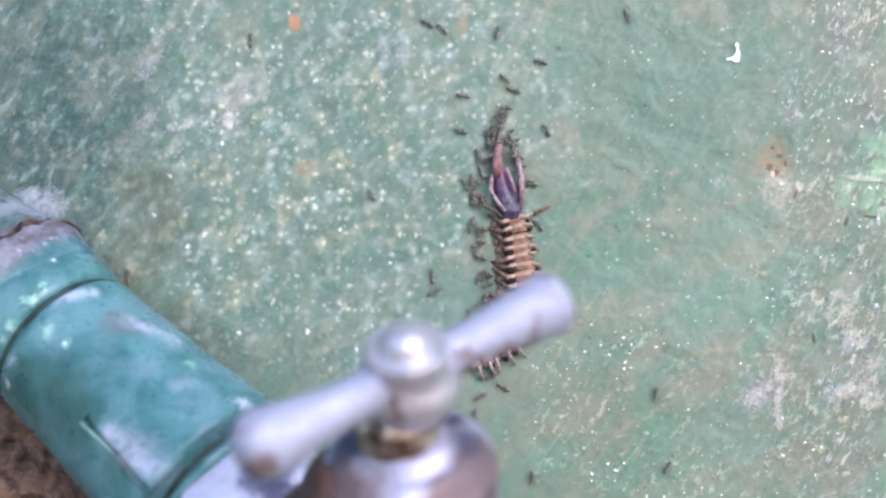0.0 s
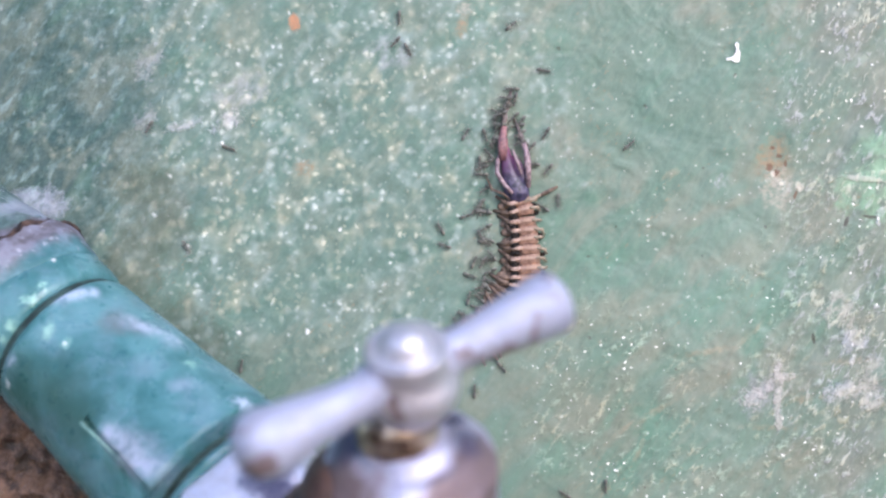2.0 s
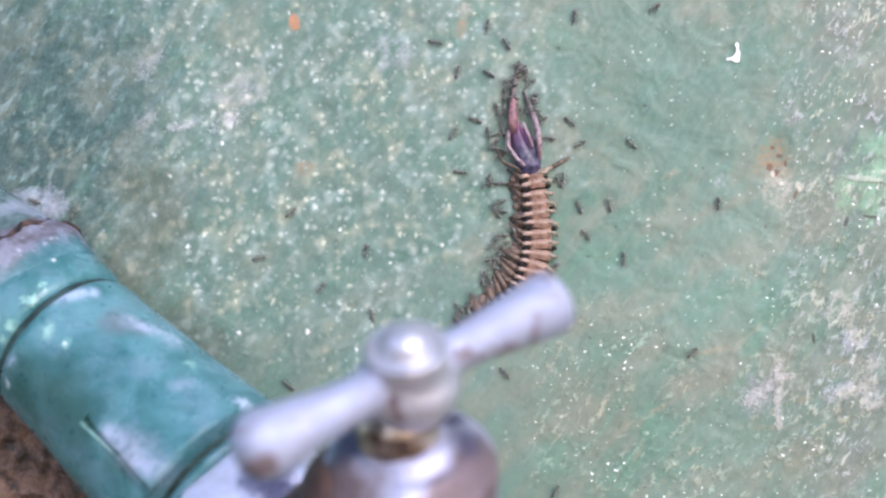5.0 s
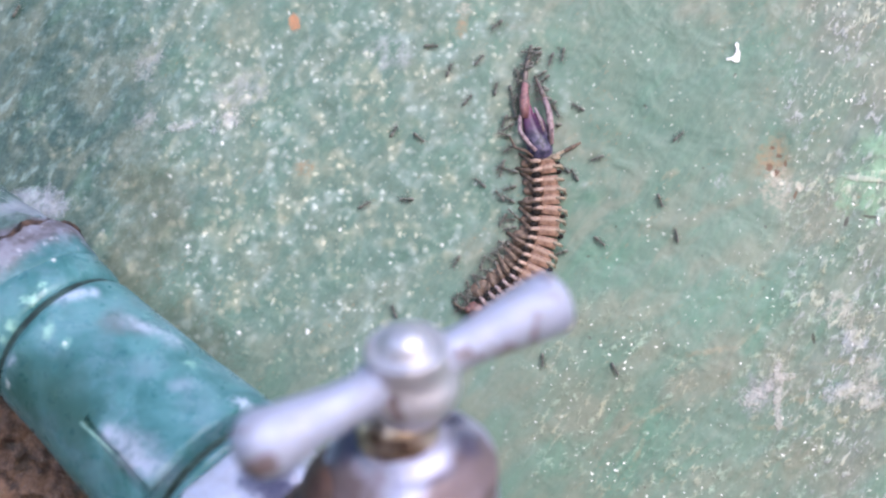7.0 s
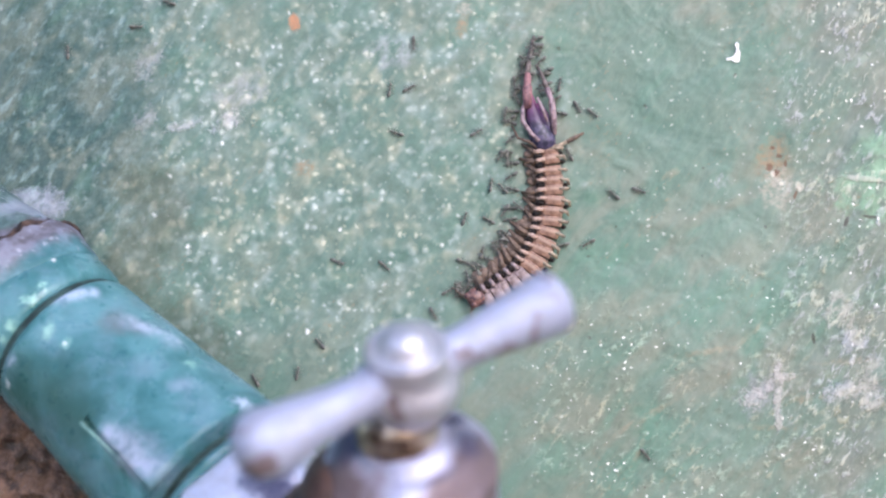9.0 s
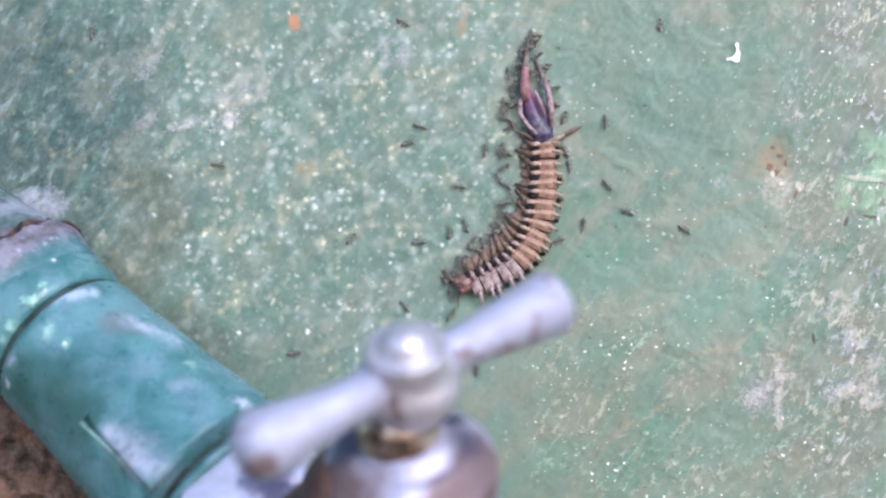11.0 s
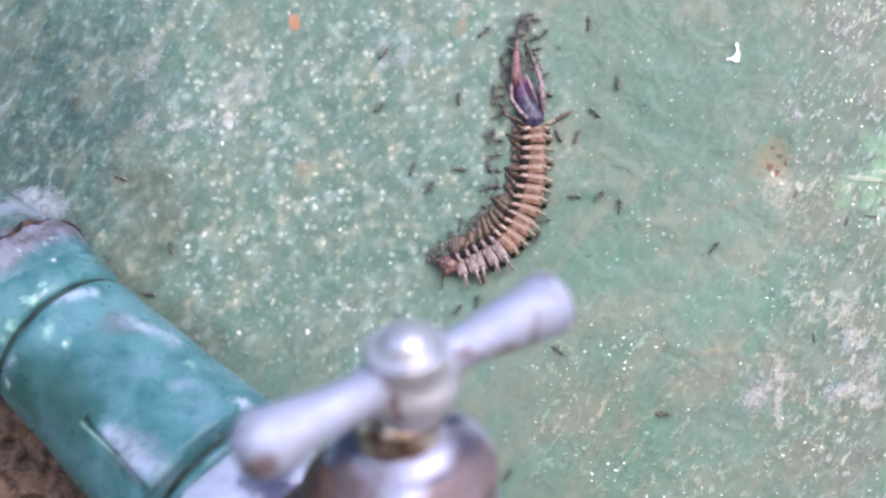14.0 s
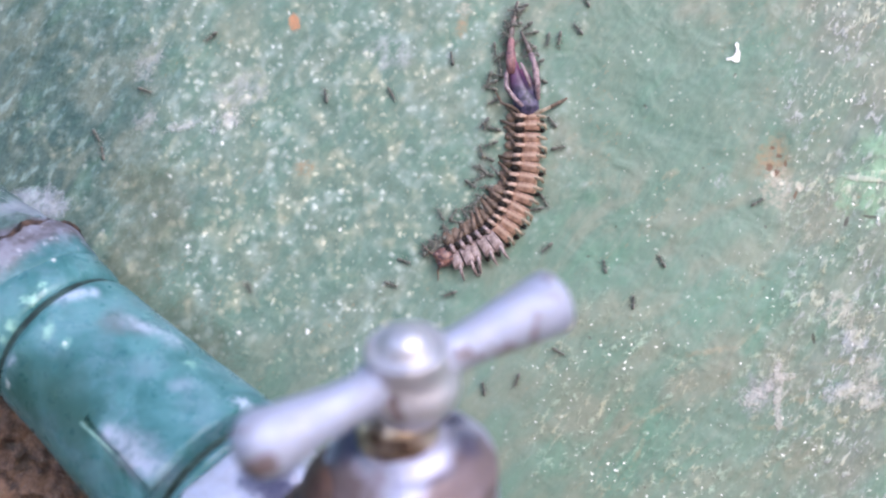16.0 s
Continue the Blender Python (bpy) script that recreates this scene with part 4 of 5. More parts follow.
# ants that hold on: part of the body, offset from its line, turn, height
AT_TAIL_TIP = (
    (0.00, -20, -160, 80, 6), (0.00, -8, -190, 95, 3), (0.00, -3, -172, 20, 2), (0.00, -32, -128, 60, 2), (0.00, 5, -126, 110, 2),
    (0.00, -30, -150, 140, 3), (0.00, -18, -112, 30, 9), (0.00, 0, -148, 60, 3), (0.00, -16, -180, 95, 8), (0.00, -36, -138, 20, 2),
    (0.00, 4, -114, 85, 8), (0.00, 9, -136, 70, 2), (0.00, -50, -112, 10, 2), (0.00, -24, -152, 85, 13), (0.00, -13, -174, 55, 11),
    (0.00, -27, -130, 110, 14))
AT_TAIL = (
    (0.00, -42, -98, 40, 2), (0.00, 15, -104, 150, 8), (0.00, -48, -66, 95, 2), (0.00, 24, -86, 70, 6), (0.00, -58, -40, 120, 2),
    (0.00, -52, -18, 60, 2), (0.00, -44, -82, 170, 2), (0.00, -64, -62, 20, 2), (0.00, 30, -58, 100, 2), (0.00, -56, -52, 70, 2),
    (0.00, 4, -100, 95, 14), (0.00, -34, -104, 75, 10))
AT_BODY = (
    (0.10, -58, -6, 100, 2), (0.16, -62, 4, 75, 2), (0.24, -60, 0, 110, 2), (0.34, -62, 2, 80, 2), (0.42, -58, -4, 60, 2),
    (0.50, -56, -10, 95, 2), (0.57, -54, -18, 120, 2), (0.64, -50, -22, 70, 2), (0.52, 44, 6, 40, 2), (0.05, 46, 2, 150, 2),
    (0.08, -72, -10, 40, 2), (0.20, -74, 6, 150, 2), (0.38, -72, -6, 30, 2), (0.60, -64, -26, 40, 2), (0.03, -66, 12, 20, 2),
    (0.30, -52, 8, 140, 8), (0.48, -66, 4, 10, 2))
AT_HEAD = (
    (0.70, -46, -30, 100, 2), (0.78, -40, -30, 50, 2), (0.85, -40, -26, 80, 2), (0.92, -36, -24, 110, 2), (1.00, -24, -20, 70, 2),
    (1.00, -30, -4, 20, 2), (1.00, -14, -28, 130, 2), (0.88, 20, 34, 100, 2), (0.74, -58, -38, 150, 2), (0.96, -44, -12, 140, 2),
    (1.00, -20, -10, 150, 5), (1.00, -10, -20, 40, 6), (1.00, -34, -14, 95, 2), (0.94, -22, -26, 10, 4), (0.88, -30, -36, 60, 2))
HOLDS = AT_TAIL_TIP + AT_TAIL + AT_BODY + AT_HEAD


def motions():
    """The centipede, the ants that hold it, and those that run about it."""
    move_centipede()
    first = ant("small black ant gripping the dead centipede", "ants on the centipede")
    holders = [first] + [copy_thing(first, Matrix()) for k in range(len(HOLDS) - 1)]
    for ob, (f, du, dv, turn, lift) in zip(holders, HOLDS):
        ride(ob, f, du, dv, turn, lift)
    free = ant("small black ant running over the green wall", "ants on the wall")
    ants = [free] + [copy_thing(free, Matrix()) for k in range(36)]
    crawl(ants[0], [
        (0, 444, 72, 270), (0.5, 425, 66, 240), (1, 350, 114, 170), (1.5, 205, 362, 190), (2, 265, 225, 120), (2.5, 312, 293, 190), (3, 228,
        440, 200), (3.5, 262, 357, 140), (4, 208, 370, 200), (6.5, -45, 330, 200), (7, -45, 330, 282), (7.5, 30, 20, 300), (8, 30, 20, 300),
        (8.5, 82, 190, 280), (9, 121, 93, 270), (11.5, 164, 38, 270), (12, 164, -45, 270), (12.5, 164, -45, 270), (13, 164, -45, 188),
        (13.5, 140, 335, 190), (14, 215, 315, 200), (14.5, 202, 298, 270), (15, 53, 240, 320), (15.5, -45, 240, 320), (16, -45, 240, 320)])
    crawl(ants[1], [
        (0, 1110, 30, 70), (0.5, 1173, 226, 70), (1, 1222, 314, 80), (1.5, 1250, 88, 90), (2, 1250, -45, 90), (2.5, 1250, -45, 90), (3,
        1250, -45, 90), (3.5, 1250, -45, 90), (4, 1250, -45, 147), (6.5, 992, 120, 130), (7, 996, 97, 100), (7.5, 996, -45, 100), (8, 996,
        -45, 100), (8.5, 996, -45, 100), (9, 996, -45, 100), (11.5, 996, -45, 105), (12, 970, 55, 40), (12.5, 985, 76, 50), (13, 967, 55,
        130), (13.5, 963, 58, 200), (14, 962, 60, 130), (14.5, 815, 95, 110), (15, 597, 118, 180), (15.5, 627, 125, 230), (16, 577, 170,
        260)])
    crawl(ants[2], [
        (0, 880, 58, 280), (0.5, 880, -45, 280), (1, 880, -45, 280), (1.5, 880, -45, 362), (2, 905, 46, 320), (2.5, 904, 44, 320), (3, 928,
        28, 330), (3.5, 893, 97, 370), (4, 893, 35, 452), (6.5, 808, 65, 460), (7, 808, -45, 460), (7.5, 808, -45, 435), (8, 825, 18, 440),
        (8.5, 733, 35, 420), (9, 732, 77, 450), (11.5, 711, 5, 380), (12, 711, -45, 380), (12.5, 711, -45, 380), (13, 711, -45, 380), (13.5,
        711, -45, 380), (14, 711, -45, 380), (14.5, 711, -45, 462), (15, 410, 60, 470), (15.5, 380, 62, 510), (16, 375, 65, 500)])
    crawl(ants[3], [
        (0, 783, 52, 225), (0.5, 810, 45, 180), (1, 810, -45, 180), (1.5, 810, -45, 143), (2, 707, 32, 90), (2.5, 757, 80, 45), (3, 833, 48,
        0), (3.5, 795, 118, -80), (4, 797, 117, -90), (6.5, 825, 150, -60), (7, 795, 125, -70), (7.5, 725, 157, -110), (8, 693, 182, -50),
        (8.5, 690, 157, -70), (9, 690, 160, -80), (11.5, 725, 268, -10), (12, 690, 290, -70), (12.5, 658, 390, -100), (13, 738, 424, -180),
        (13.5, 740, 415, -240), (14, 762, 330, -240), (14.5, 722, 507, -310), (15, 695, 518, -270), (15.5, 712, 447, -270), (16, 715, 462,
        -340)])
    crawl(ants[4], [
        (0, 757, 42, 210), (0.5, 758, 5, 260), (1, 549, 80, 330), (1.5, 380, 170, 300), (2, 405, 262, 380), (2.5, 576, 333, 380), (3, 664,
        362, 460), (3.5, 592, 493, 460), (4, 560, 562, 490), (6.5, 700, 412, 470), (7, 808, 463, 480), (7.5, 850, 413, 450), (8, 832, 420,
        450), (8.5, 808, 480, 370), (9, 820, 463, 380), (11.5, 785, 528, 462), (12, 767, 520, 490), (12.5, 737, 530, 570), (13, 713, 467,
        640), (13.5, 665, 370, 570), (14, 730, 300, 650), (14.5, 812, 193, 660), (15, 812, 302, 740), (15.5, 805, 306, 750), (16, 833, 326,
        756)])
    crawl(ants[5], [
        (0, 957, 110, 195), (0.5, 935, 62, 220), (1, 880, 108, 260), (1.5, 905, 44, 310), (2, 962, 125, 370), (2.5, 1046, 97, 370), (3,
        1050, 207, 440), (3.5, 1049, 212, 460), (4, 1025, 245, 490), (6.5, 1032, 257, 520), (7, 1023, 190, 570), (7.5, 997, 146, 610), (8,
        1024, 193, 600), (8.5, 1005, 172, 640), (9, 896, 270, 722), (11.5, 1020, 295, 804), (12, 1000, 255, 780), (12.5, 993, 208, 862),
        (13, 1050, 200, 940), (13.5, 1158, 133, 990), (14, 1093, 148, 990), (14.5, 1050, 160, 1040), (15, 1064, 103, 990), (15.5, 1047, 43,
        950), (16, 1023, 52, 950)])
    crawl(ants[6], [
        (0, 893, 140, 45), (0.5, 895, 135, 70), (1, 936, 182, 60), (1.5, 975, 222, 110), (2, 966, 236, 120), (2.5, 1015, 228, 90), (3, 1131,
        247, 80), (3.5, 1256, 207, 0), (4, 1293, 362, 70), (6.5, 1197, 358, 100), (7, 1168, 355, 70), (7.5, 1131, 338, 20), (8, 1124, 334,
        20), (8.5, 1130, 337, 20), (9, 1130, 337, 20), (11.5, 1250, 415, 50), (12, 1302, 358, 110), (12.5, 1357, 295, 150), (13, 1357, 318,
        180), (13.5, 1341, 388, 98), (14, 1265, 437, 130), (14.5, 1214, 517, 50), (15, 1295, 428, -30), (15.5, 1325, 378, -30), (16, 1340,
        358, -30)])
    crawl(ants[7], [
        (0, 908, 160, 20), (0.5, 975, 134, 60), (1, 972, 220, 90), (1.5, 950, 245, 120), (2, 970, 300, 130), (2.5, 985, 237, 120), (3, 987,
        180, 80), (3.5, 1030, 129, 160), (4, 1027, 193, 100), (6.5, 985, 222, 20), (7, 984, 197, 60), (7.5, 1013, 195, 110), (8, 1058, 188,
        90), (8.5, 1025, 195, 120), (9, 1048, 200, 38), (11.5, 1085, 340, 50), (12, 1098, 323, 20), (12.5, 1098, 366, 102), (13, 1094, 363,
        90), (13.5, 1096, 362, 90), (14, 1097, 363, 90), (14.5, 1090, 498, 40), (15, 1047, 598, -40), (15.5, 990, 620, 20), (16, 988, 622,
        30)])
    crawl(ants[8], [
        (0, 820, 170, 10), (0.5, 845, 180, -10), (1, 849, 146, 45), (1.5, 745, 20, 70), (2, 700, 75, 130), (2.5, 681, 110, 100), (3, 657,
        290, 90), (3.5, 627, 385, 90), (4, 598, 497, 80), (6.5, 742, 345, 150), (7, 720, 353, 180), (7.5, 783, 308, 240), (8, 838, 326,
        190), (8.5, 853, 330, 240), (9, 869, 328, 280), (11.5, 985, 355, 240), (12, 1033, 292, 300), (12.5, 1056, 130, 260), (13, 992, 140,
        220), (13.5, 1053, 200, 220), (14, 1053, 200, 220), (14.5, 1055, 197, 220), (15, 1032, 213, 300), (15.5, 988, 260, 360), (16, 988,
        262, 350)])
    crawl(ants[9], [
        (0, 816, 233, 195), (0.5, 808, 268, 260), (1, 736, 355, 310), (1.5, 717, 454, 230), (2, 780, 405, 240), (2.5, 691, 290, 220), (3,
        738, 312, 250), (3.5, 803, 365, 250), (4, 800, 300, 320), (6.5, 820, 202, 280), (7, 827, 178, 310), (7.5, 783, 206, 240), (8, 770,
        240, 280), (8.5, 842, 243, 350), (9, 843, 235, 330), (11.5, 860, 270, 270), (12, 852, 193, 290), (12.5, 837, 148, 330), (13, 857,
        143, 360), (13.5, 848, 135, 280), (14, 857, 57, 320), (14.5, 800, 90, 310), (15, 807, 155, 280), (15.5, 655, 50, 350), (16, 693,
        166, 420)])
    crawl(ants[10], [
        (0, 967, 231, 235), (0.5, 980, 305, 250), (1, 994, 377, 280), (1.5, 1053, 357, 290), (2, 1113, 257, 320), (2.5, 1181, 120, 290), (3,
        1183, 14, 260), (3.5, 1068, 87, 190), (4, 1118, 227, 240), (6.5, 1105, 270, 180), (7, 1057, 280, 160), (7.5, 1030, 270, 80), (8,
        1003, 215, 80), (8.5, 994, 213, 100), (9, 1022, 190, 60), (11.5, 1083, 240, 90), (12, 1097, 286, 50), (12.5, 1093, 288, 100), (13,
        1010, 345, 140), (13.5, 1067, 350, 60), (14, 1062, 346, 130), (14.5, 1075, 380, 100), (15, 1076, 390, 80), (15.5, 980, 442, 100),
        (16, 968, 438, 140)])
    crawl(ants[11], [
        (0, 824, 328, 240), (0.5, 680, 323, 290), (1, 690, 306, 290), (1.5, 792, 335, 210), (2, 850, 362, 128), (2.5, 840, 389, 198), (3,
        802, 377, 280), (3.5, 864, 426, 318), (4, 977, 325, 270), (6.5, 1003, 315, 270), (7, 850, 324, 220), (7.5, 868, 328, 190), (8, 860,
        390, 250), (8.5, 827, 420, 320), (9, 822, 387, 290), (11.5, 792, 415, 270), (12, 792, 306, 280), (12.5, 790, 217, 290), (13, 825,
        185, 340), (13.5, 840, 175, 290), (14, 813, 175, 270), (14.5, 838, 152, 280), (15, 782, 208, 240), (15.5, 843, 273, 230), (16, 855,
        300, 230)])
    crawl(ants[12], [
        (0, 940, 327, 180), (0.5, 965, 345, 150), (1, 990, 438, 110), (1.5, 825, 493, 28), (2, 858, 430, 17), (2.5, 968, 465, 99), (3, 1050,
        588, 100), (3.5, 1077, 522, 150), (4, 1118, 450, 100), (6.5, 1077, 565, 80), (7, 1088, 653, 60), (7.5, 1088, 724, 80), (8, 1135,
        798, 60), (8.5, 1138, 806, 60), (9, 1142, 804, 50), (11.5, 1142, 930, 50), (12, 1142, 930, 50), (12.5, 1142, 930, 50), (13, 1142,
        930, 50), (13.5, 1142, 930, 50), (14, 1142, 930, -32), (14.5, 1187, 853, -60), (15, 1230, 665, -80), (15.5, 1192, 500, -120), (16,
        1171, 463, -120)])
    crawl(ants[13], [
        (0, 658, 345, 240), (0.5, 540, 318, 225), (1, 547, 226, 143), (1.5, 663, 132, 120), (2, 722, 88, 60), (2.5, 847, 115, 120), (3, 955,
        105, 200), (3.5, 936, 118, 190), (4, 900, 66, 240), (6.5, 893, 100, 190), (7, 880, 44, 140), (7.5, 880, -45, 140), (8, 880, -45,
        140), (8.5, 880, -45, 140), (9, 880, -45, 156), (11.5, 744, 15, 238), (12, 828, 92, 156), (12.5, 868, 115, 110), (13, 875, 70, 100),
        (13.5, 917, 10, 90), (14, 917, -45, 90), (14.5, 917, -45, 115), (15, 868, 60, 140), (15.5, 968, 65, 120), (16, 990, 68, 100)])
    crawl(ants[14], [
        (0, 765, 490, 260), (0.5, 762, 468, 280), (1, 703, 430, 210), (1.5, 558, 460, 128), (2, 330, 437, 60), (2.5, 250, 518, 40), (3, 298,
        543, 0), (3.5, 358, 548, -20), (4, 448, 432, -40), (6.5, 600, 320, -40), (7, 697, 233, -60), (7.5, 675, 252, -100), (8, 576, 136,
        -160), (8.5, 180, 50, -230), (9, 300, 5, -160), (11.5, 300, -45, -160), (12, 300, -45, -160), (12.5, 300, -45, -160), (13, 300, -45,
        -160), (13.5, 300, -45, -234), (14, 135, 182, -270), (14.5, 165, 253, -330), (15, 14, 172, -270), (15.5, 65, 33, -250), (16, 65,
        -45, -168)])
    crawl(ants[15], [
        (0, 768, 517, 330), (0.5, 632, 578, 300), (1, 740, 525, 340), (1.5, 790, 540, 405), (2, 832, 488, 380), (2.5, 827, 432, 330), (3,
        838, 432, 300), (3.5, 847, 438, 270), (4, 847, 400, 310), (6.5, 745, 243, 392), (7, 742, 244, 400), (7.5, 737, 245, 400), (8, 727,
        237, 450), (8.5, 721, 240, 510), (9, 703, 236, 560), (11.5, 836, 342, 540), (12, 845, 335, 560), (12.5, 850, 325, 530), (13, 812,
        367, 610), (13.5, 755, 388, 560), (14, 815, 300, 540), (14.5, 830, 303, 530), (15, 797, 345, 450), (15.5, 935, 420, 480), (16, 847,
        298, 562)])
    crawl(ants[16], [
        (0, 860, 667, 0), (0.5, 864, 672, -80), (1, 850, 660, -110), (1.5, 870, 683, -50), (2, 840, 692, -90), (2.5, 876, 661, -150), (3,
        876, 665, -150), (3.5, 687, 736, -232), (4, 674, 761, -314), (6.5, 709, 758, -232), (7, 682, 742, -314), (7.5, 697, 743, -396), (8,
        790, 560, -340), (8.5, 793, 553, -380), (9, 767, 555, -300), (11.5, 877, 665, -270), (12, 900, 663, -352), (12.5, 823, 725, -330),
        (13, 677, 732, -306), (13.5, 697, 760, -267), (14, 696, 796, -349), (14.5, 708, 795, -431), (15, 492, 588, -510), (15.5, 688, 490,
        -580), (16, 440, 508, -662)])
    crawl(ants[17], [
        (0, 850, 702, 150), (0.5, 850, 717, 80), (1, 828, 685, 60), (1.5, 880, 767, 130), (2, 1000, 875, 210), (2.5, 1000, 930, 210), (3,
        1000, 930, 210), (3.5, 1000, 930, 210), (4, 1000, 930, 256), (6.5, 955, 755, 310), (7, 955, 930, 310), (7.5, 955, 930, 310), (8,
        955, 930, 310), (8.5, 955, 930, 310), (9, 955, 930, 310), (11.5, 955, 930, 310), (12, 955, 930, 310), (12.5, 955, 930, 310), (13,
        955, 930, 310), (13.5, 955, 930, 310), (14, 955, 930, 310), (14.5, 955, 930, 310), (15, 955, 930, 310), (15.5, 955, 930, 310), (16,
        955, 930, 310)])
    crawl(ants[18], [
        (0, 890, 685, 210), (0.5, 898, 655, 130), (1, 898, 667, 60), (1.5, 903, 672, 80), (2, 888, 650, 50), (2.5, 1022, 741, 110), (3, 915,
        640, 90), (3.5, 877, 665, 20), (4, 880, 672, 20), (6.5, 942, 637, 102), (7, 960, 637, 90), (7.5, 800, 565, 90), (8, 795, 500, 120),
        (8.5, 725, 500, 40), (9, 680, 470, 40), (11.5, 766, 425, -40), (12, 815, 420, -120), (12.5, 908, 490, -180), (13, 915, 470, -180),
        (13.5, 915, 478, -240), (14, 988, 620, -320), (14.5, 992, 620, -340), (15, 990, 620, -340), (15.5, 913, 675, -258), (16, 915, 672,
        -250)])
    crawl(ants[19], [
        (0, 840, 735, 100), (0.5, 712, 792, 182), (1, 683, 749, 100), (1.5, 712, 768, 100), (2, 709, 771, 165), (2.5, 687, 777, 142), (3,
        671, 789, 60), (3.5, 709, 790, -22), (4, 708, 750, 60), (6.5, 687, 766, 63), (7, 703, 798, 145), (7.5, 690, 781, 185), (8, 665, 778,
        242), (8.5, 575, 610, 190), (9, 567, 608, 230), (11.5, 740, 535, 230), (12, 743, 537, 230), (12.5, 588, 536, 190), (13, 490, 485,
        240), (13.5, 512, 602, 190), (14, 305, 438, 270), (14.5, 238, 400, 352), (15, 193, 270, 434), (15.5, 182, 140, 360), (16, 257, 160,
        380)])
    crawl(ants[20], [
        (0, 1160, 697, 100), (0.5, 1213, 490, 120), (1, 1128, 404, 90), (1.5, 1142, 627, 100), (2, 1072, 860, 90), (2.5, 1072, 930, 8), (3,
        1075, 872, -40), (3.5, 1158, 744, -60), (4, 1253, 638, -40), (6.5, 1175, 610, -80), (7, 1197, 417, -100), (7.5, 1167, 278, -100),
        (8, 1131, 207, -130), (8.5, 1075, 212, -170), (9, 1087, 345, -140), (11.5, 1130, 376, -170), (12, 1160, 325, -250), (12.5, 1140,
        258, -280), (13, 1043, 322, -230), (13.5, 1022, 285, -220), (14, 1016, 348, -180), (14.5, 1003, 358, -260), (15, 1003, 365, -260),
        (15.5, 1000, 360, -340), (16, 963, 355, -300)])
    crawl(ants[21], [
        (0, 1181, 827, 300), (0.5, 1217, 816, 360), (1, 1260, 832, 380), (1.5, 1283, 875, 380), (2, 1283, 930, 380), (2.5, 1283, 930, 380),
        (3, 1283, 930, 380), (3.5, 1283, 930, 380), (4, 1283, 930, 380), (6.5, 1283, 930, 380), (7, 1283, 930, 380), (7.5, 1283, 930, 380),
        (8, 1283, 930, 380), (8.5, 1283, 930, 380), (9, 1283, 930, 380), (11.5, 1283, 930, 380), (12, 1283, 930, 380), (12.5, 1283, 930,
        380), (13, 1283, 930, 380), (13.5, 1283, 930, 380), (14, 1283, 930, 380), (14.5, 1283, 930, 380), (15, 1283, 930, 380), (15.5, 1283,
        930, 380), (16, 1283, 930, 380)])
    crawl(ants[22], [
        (0, 941, 845, 95), (0.5, 941, 930, 177), (1, 898, 834, 200), (1.5, 898, 930, 200), (2, 898, 930, 200), (2.5, 898, 930, 200), (3,
        898, 930, 200), (3.5, 898, 930, 200), (4, 898, 930, 200), (6.5, 898, 930, 200), (7, 898, 930, 200), (7.5, 898, 930, 200), (8, 898,
        930, 200), (8.5, 898, 930, 200), (9, 898, 930, 200), (11.5, 898, 930, 200), (12, 898, 930, 200), (12.5, 898, 930, 200), (13, 898,
        930, 200), (13.5, 898, 930, 271), (14, 900, 840, 300), (14.5, 937, 744, 340), (15, 928, 735, 270), (15.5, 868, 712, 240), (16, 856,
        688, 260)])
    crawl(ants[23], [
        (0, 228, 490, 270), (0.5, 95, 380, 270), (1, -45, 330, 270), (1.5, -45, 330, 270), (2, -45, 330, 270), (2.5, -45, 330, 270), (3,
        -45, 330, 352), (3.5, 215, 433, 290), (4, 226, 422, 290), (6.5, -45, 330, 290), (7, -45, 330, 290), (7.5, -45, 330, 372), (8, 212,
        480, 420), (8.5, 205, 465, 420), (9, 220, 684, 502), (11.5, 163, 704, 420), (12, 174, 723, 492), (12.5, 55, 855, 480), (13, 55, 858,
        400), (13.5, 55, 930, 400), (14, 55, 930, 400), (14.5, 55, 930, 400), (15, 55, 930, 400), (15.5, 55, 930, 400), (16, 55, 930, 400)])
    crawl(ants[24], [
        (0, 190, 700, 94), (0.5, 188, 727, 14), (1, 214, 733, -68), (1.5, 180, 690, -10), (2, 428, 648, -80), (2.5, 422, 510, -120), (3,
        682, 460, -130), (3.5, 553, 568, -70), (4, 522, 688, -100), (6.5, 457, 672, -160), (7, 437, 800, -160), (7.5, 437, 800, -160), (8,
        435, 800, -160), (8.5, 437, 800, -83), (9, 453, 673, -120), (11.5, 414, 800, -120), (12, 424, 800, -38), (12.5, 437, 800, -38), (13,
        439, 800, -38), (13.5, 430, 800, -38), (14, 427, 800, -108), (14.5, 335, 512, -160), (15, 353, 528, -170), (15.5, 202, 682, -252),
        (16, 197, 701, -256)])
    crawl(ants[25], [
        (0, 690, 770, -61), (0.5, 706, 742, 21), (1, 694, 774, -61), (1.5, 692, 755, 21), (2, 670, 799, -60), (2.5, 690, 764, 22), (3, 690,
        788, -60), (3.5, 707, 738, 22), (4, 702, 772, 95), (6.5, 701, 794, 177), (7, 692, 764, 136), (7.5, 679, 777, 218), (8, 538, 570,
        250), (8.5, 517, 592, 300), (9, 527, 661, 280), (11.5, 515, 603, 362), (12, 387, 585, 370), (12.5, 543, 690, 450), (13, 434, 800,
        532), (13.5, 416, 800, 602), (14, 265, 520, 550), (14.5, 300, 493, 570), (15, 198, 462, 620), (15.5, 181, 272, 620), (16, 183, 272,
        620)])
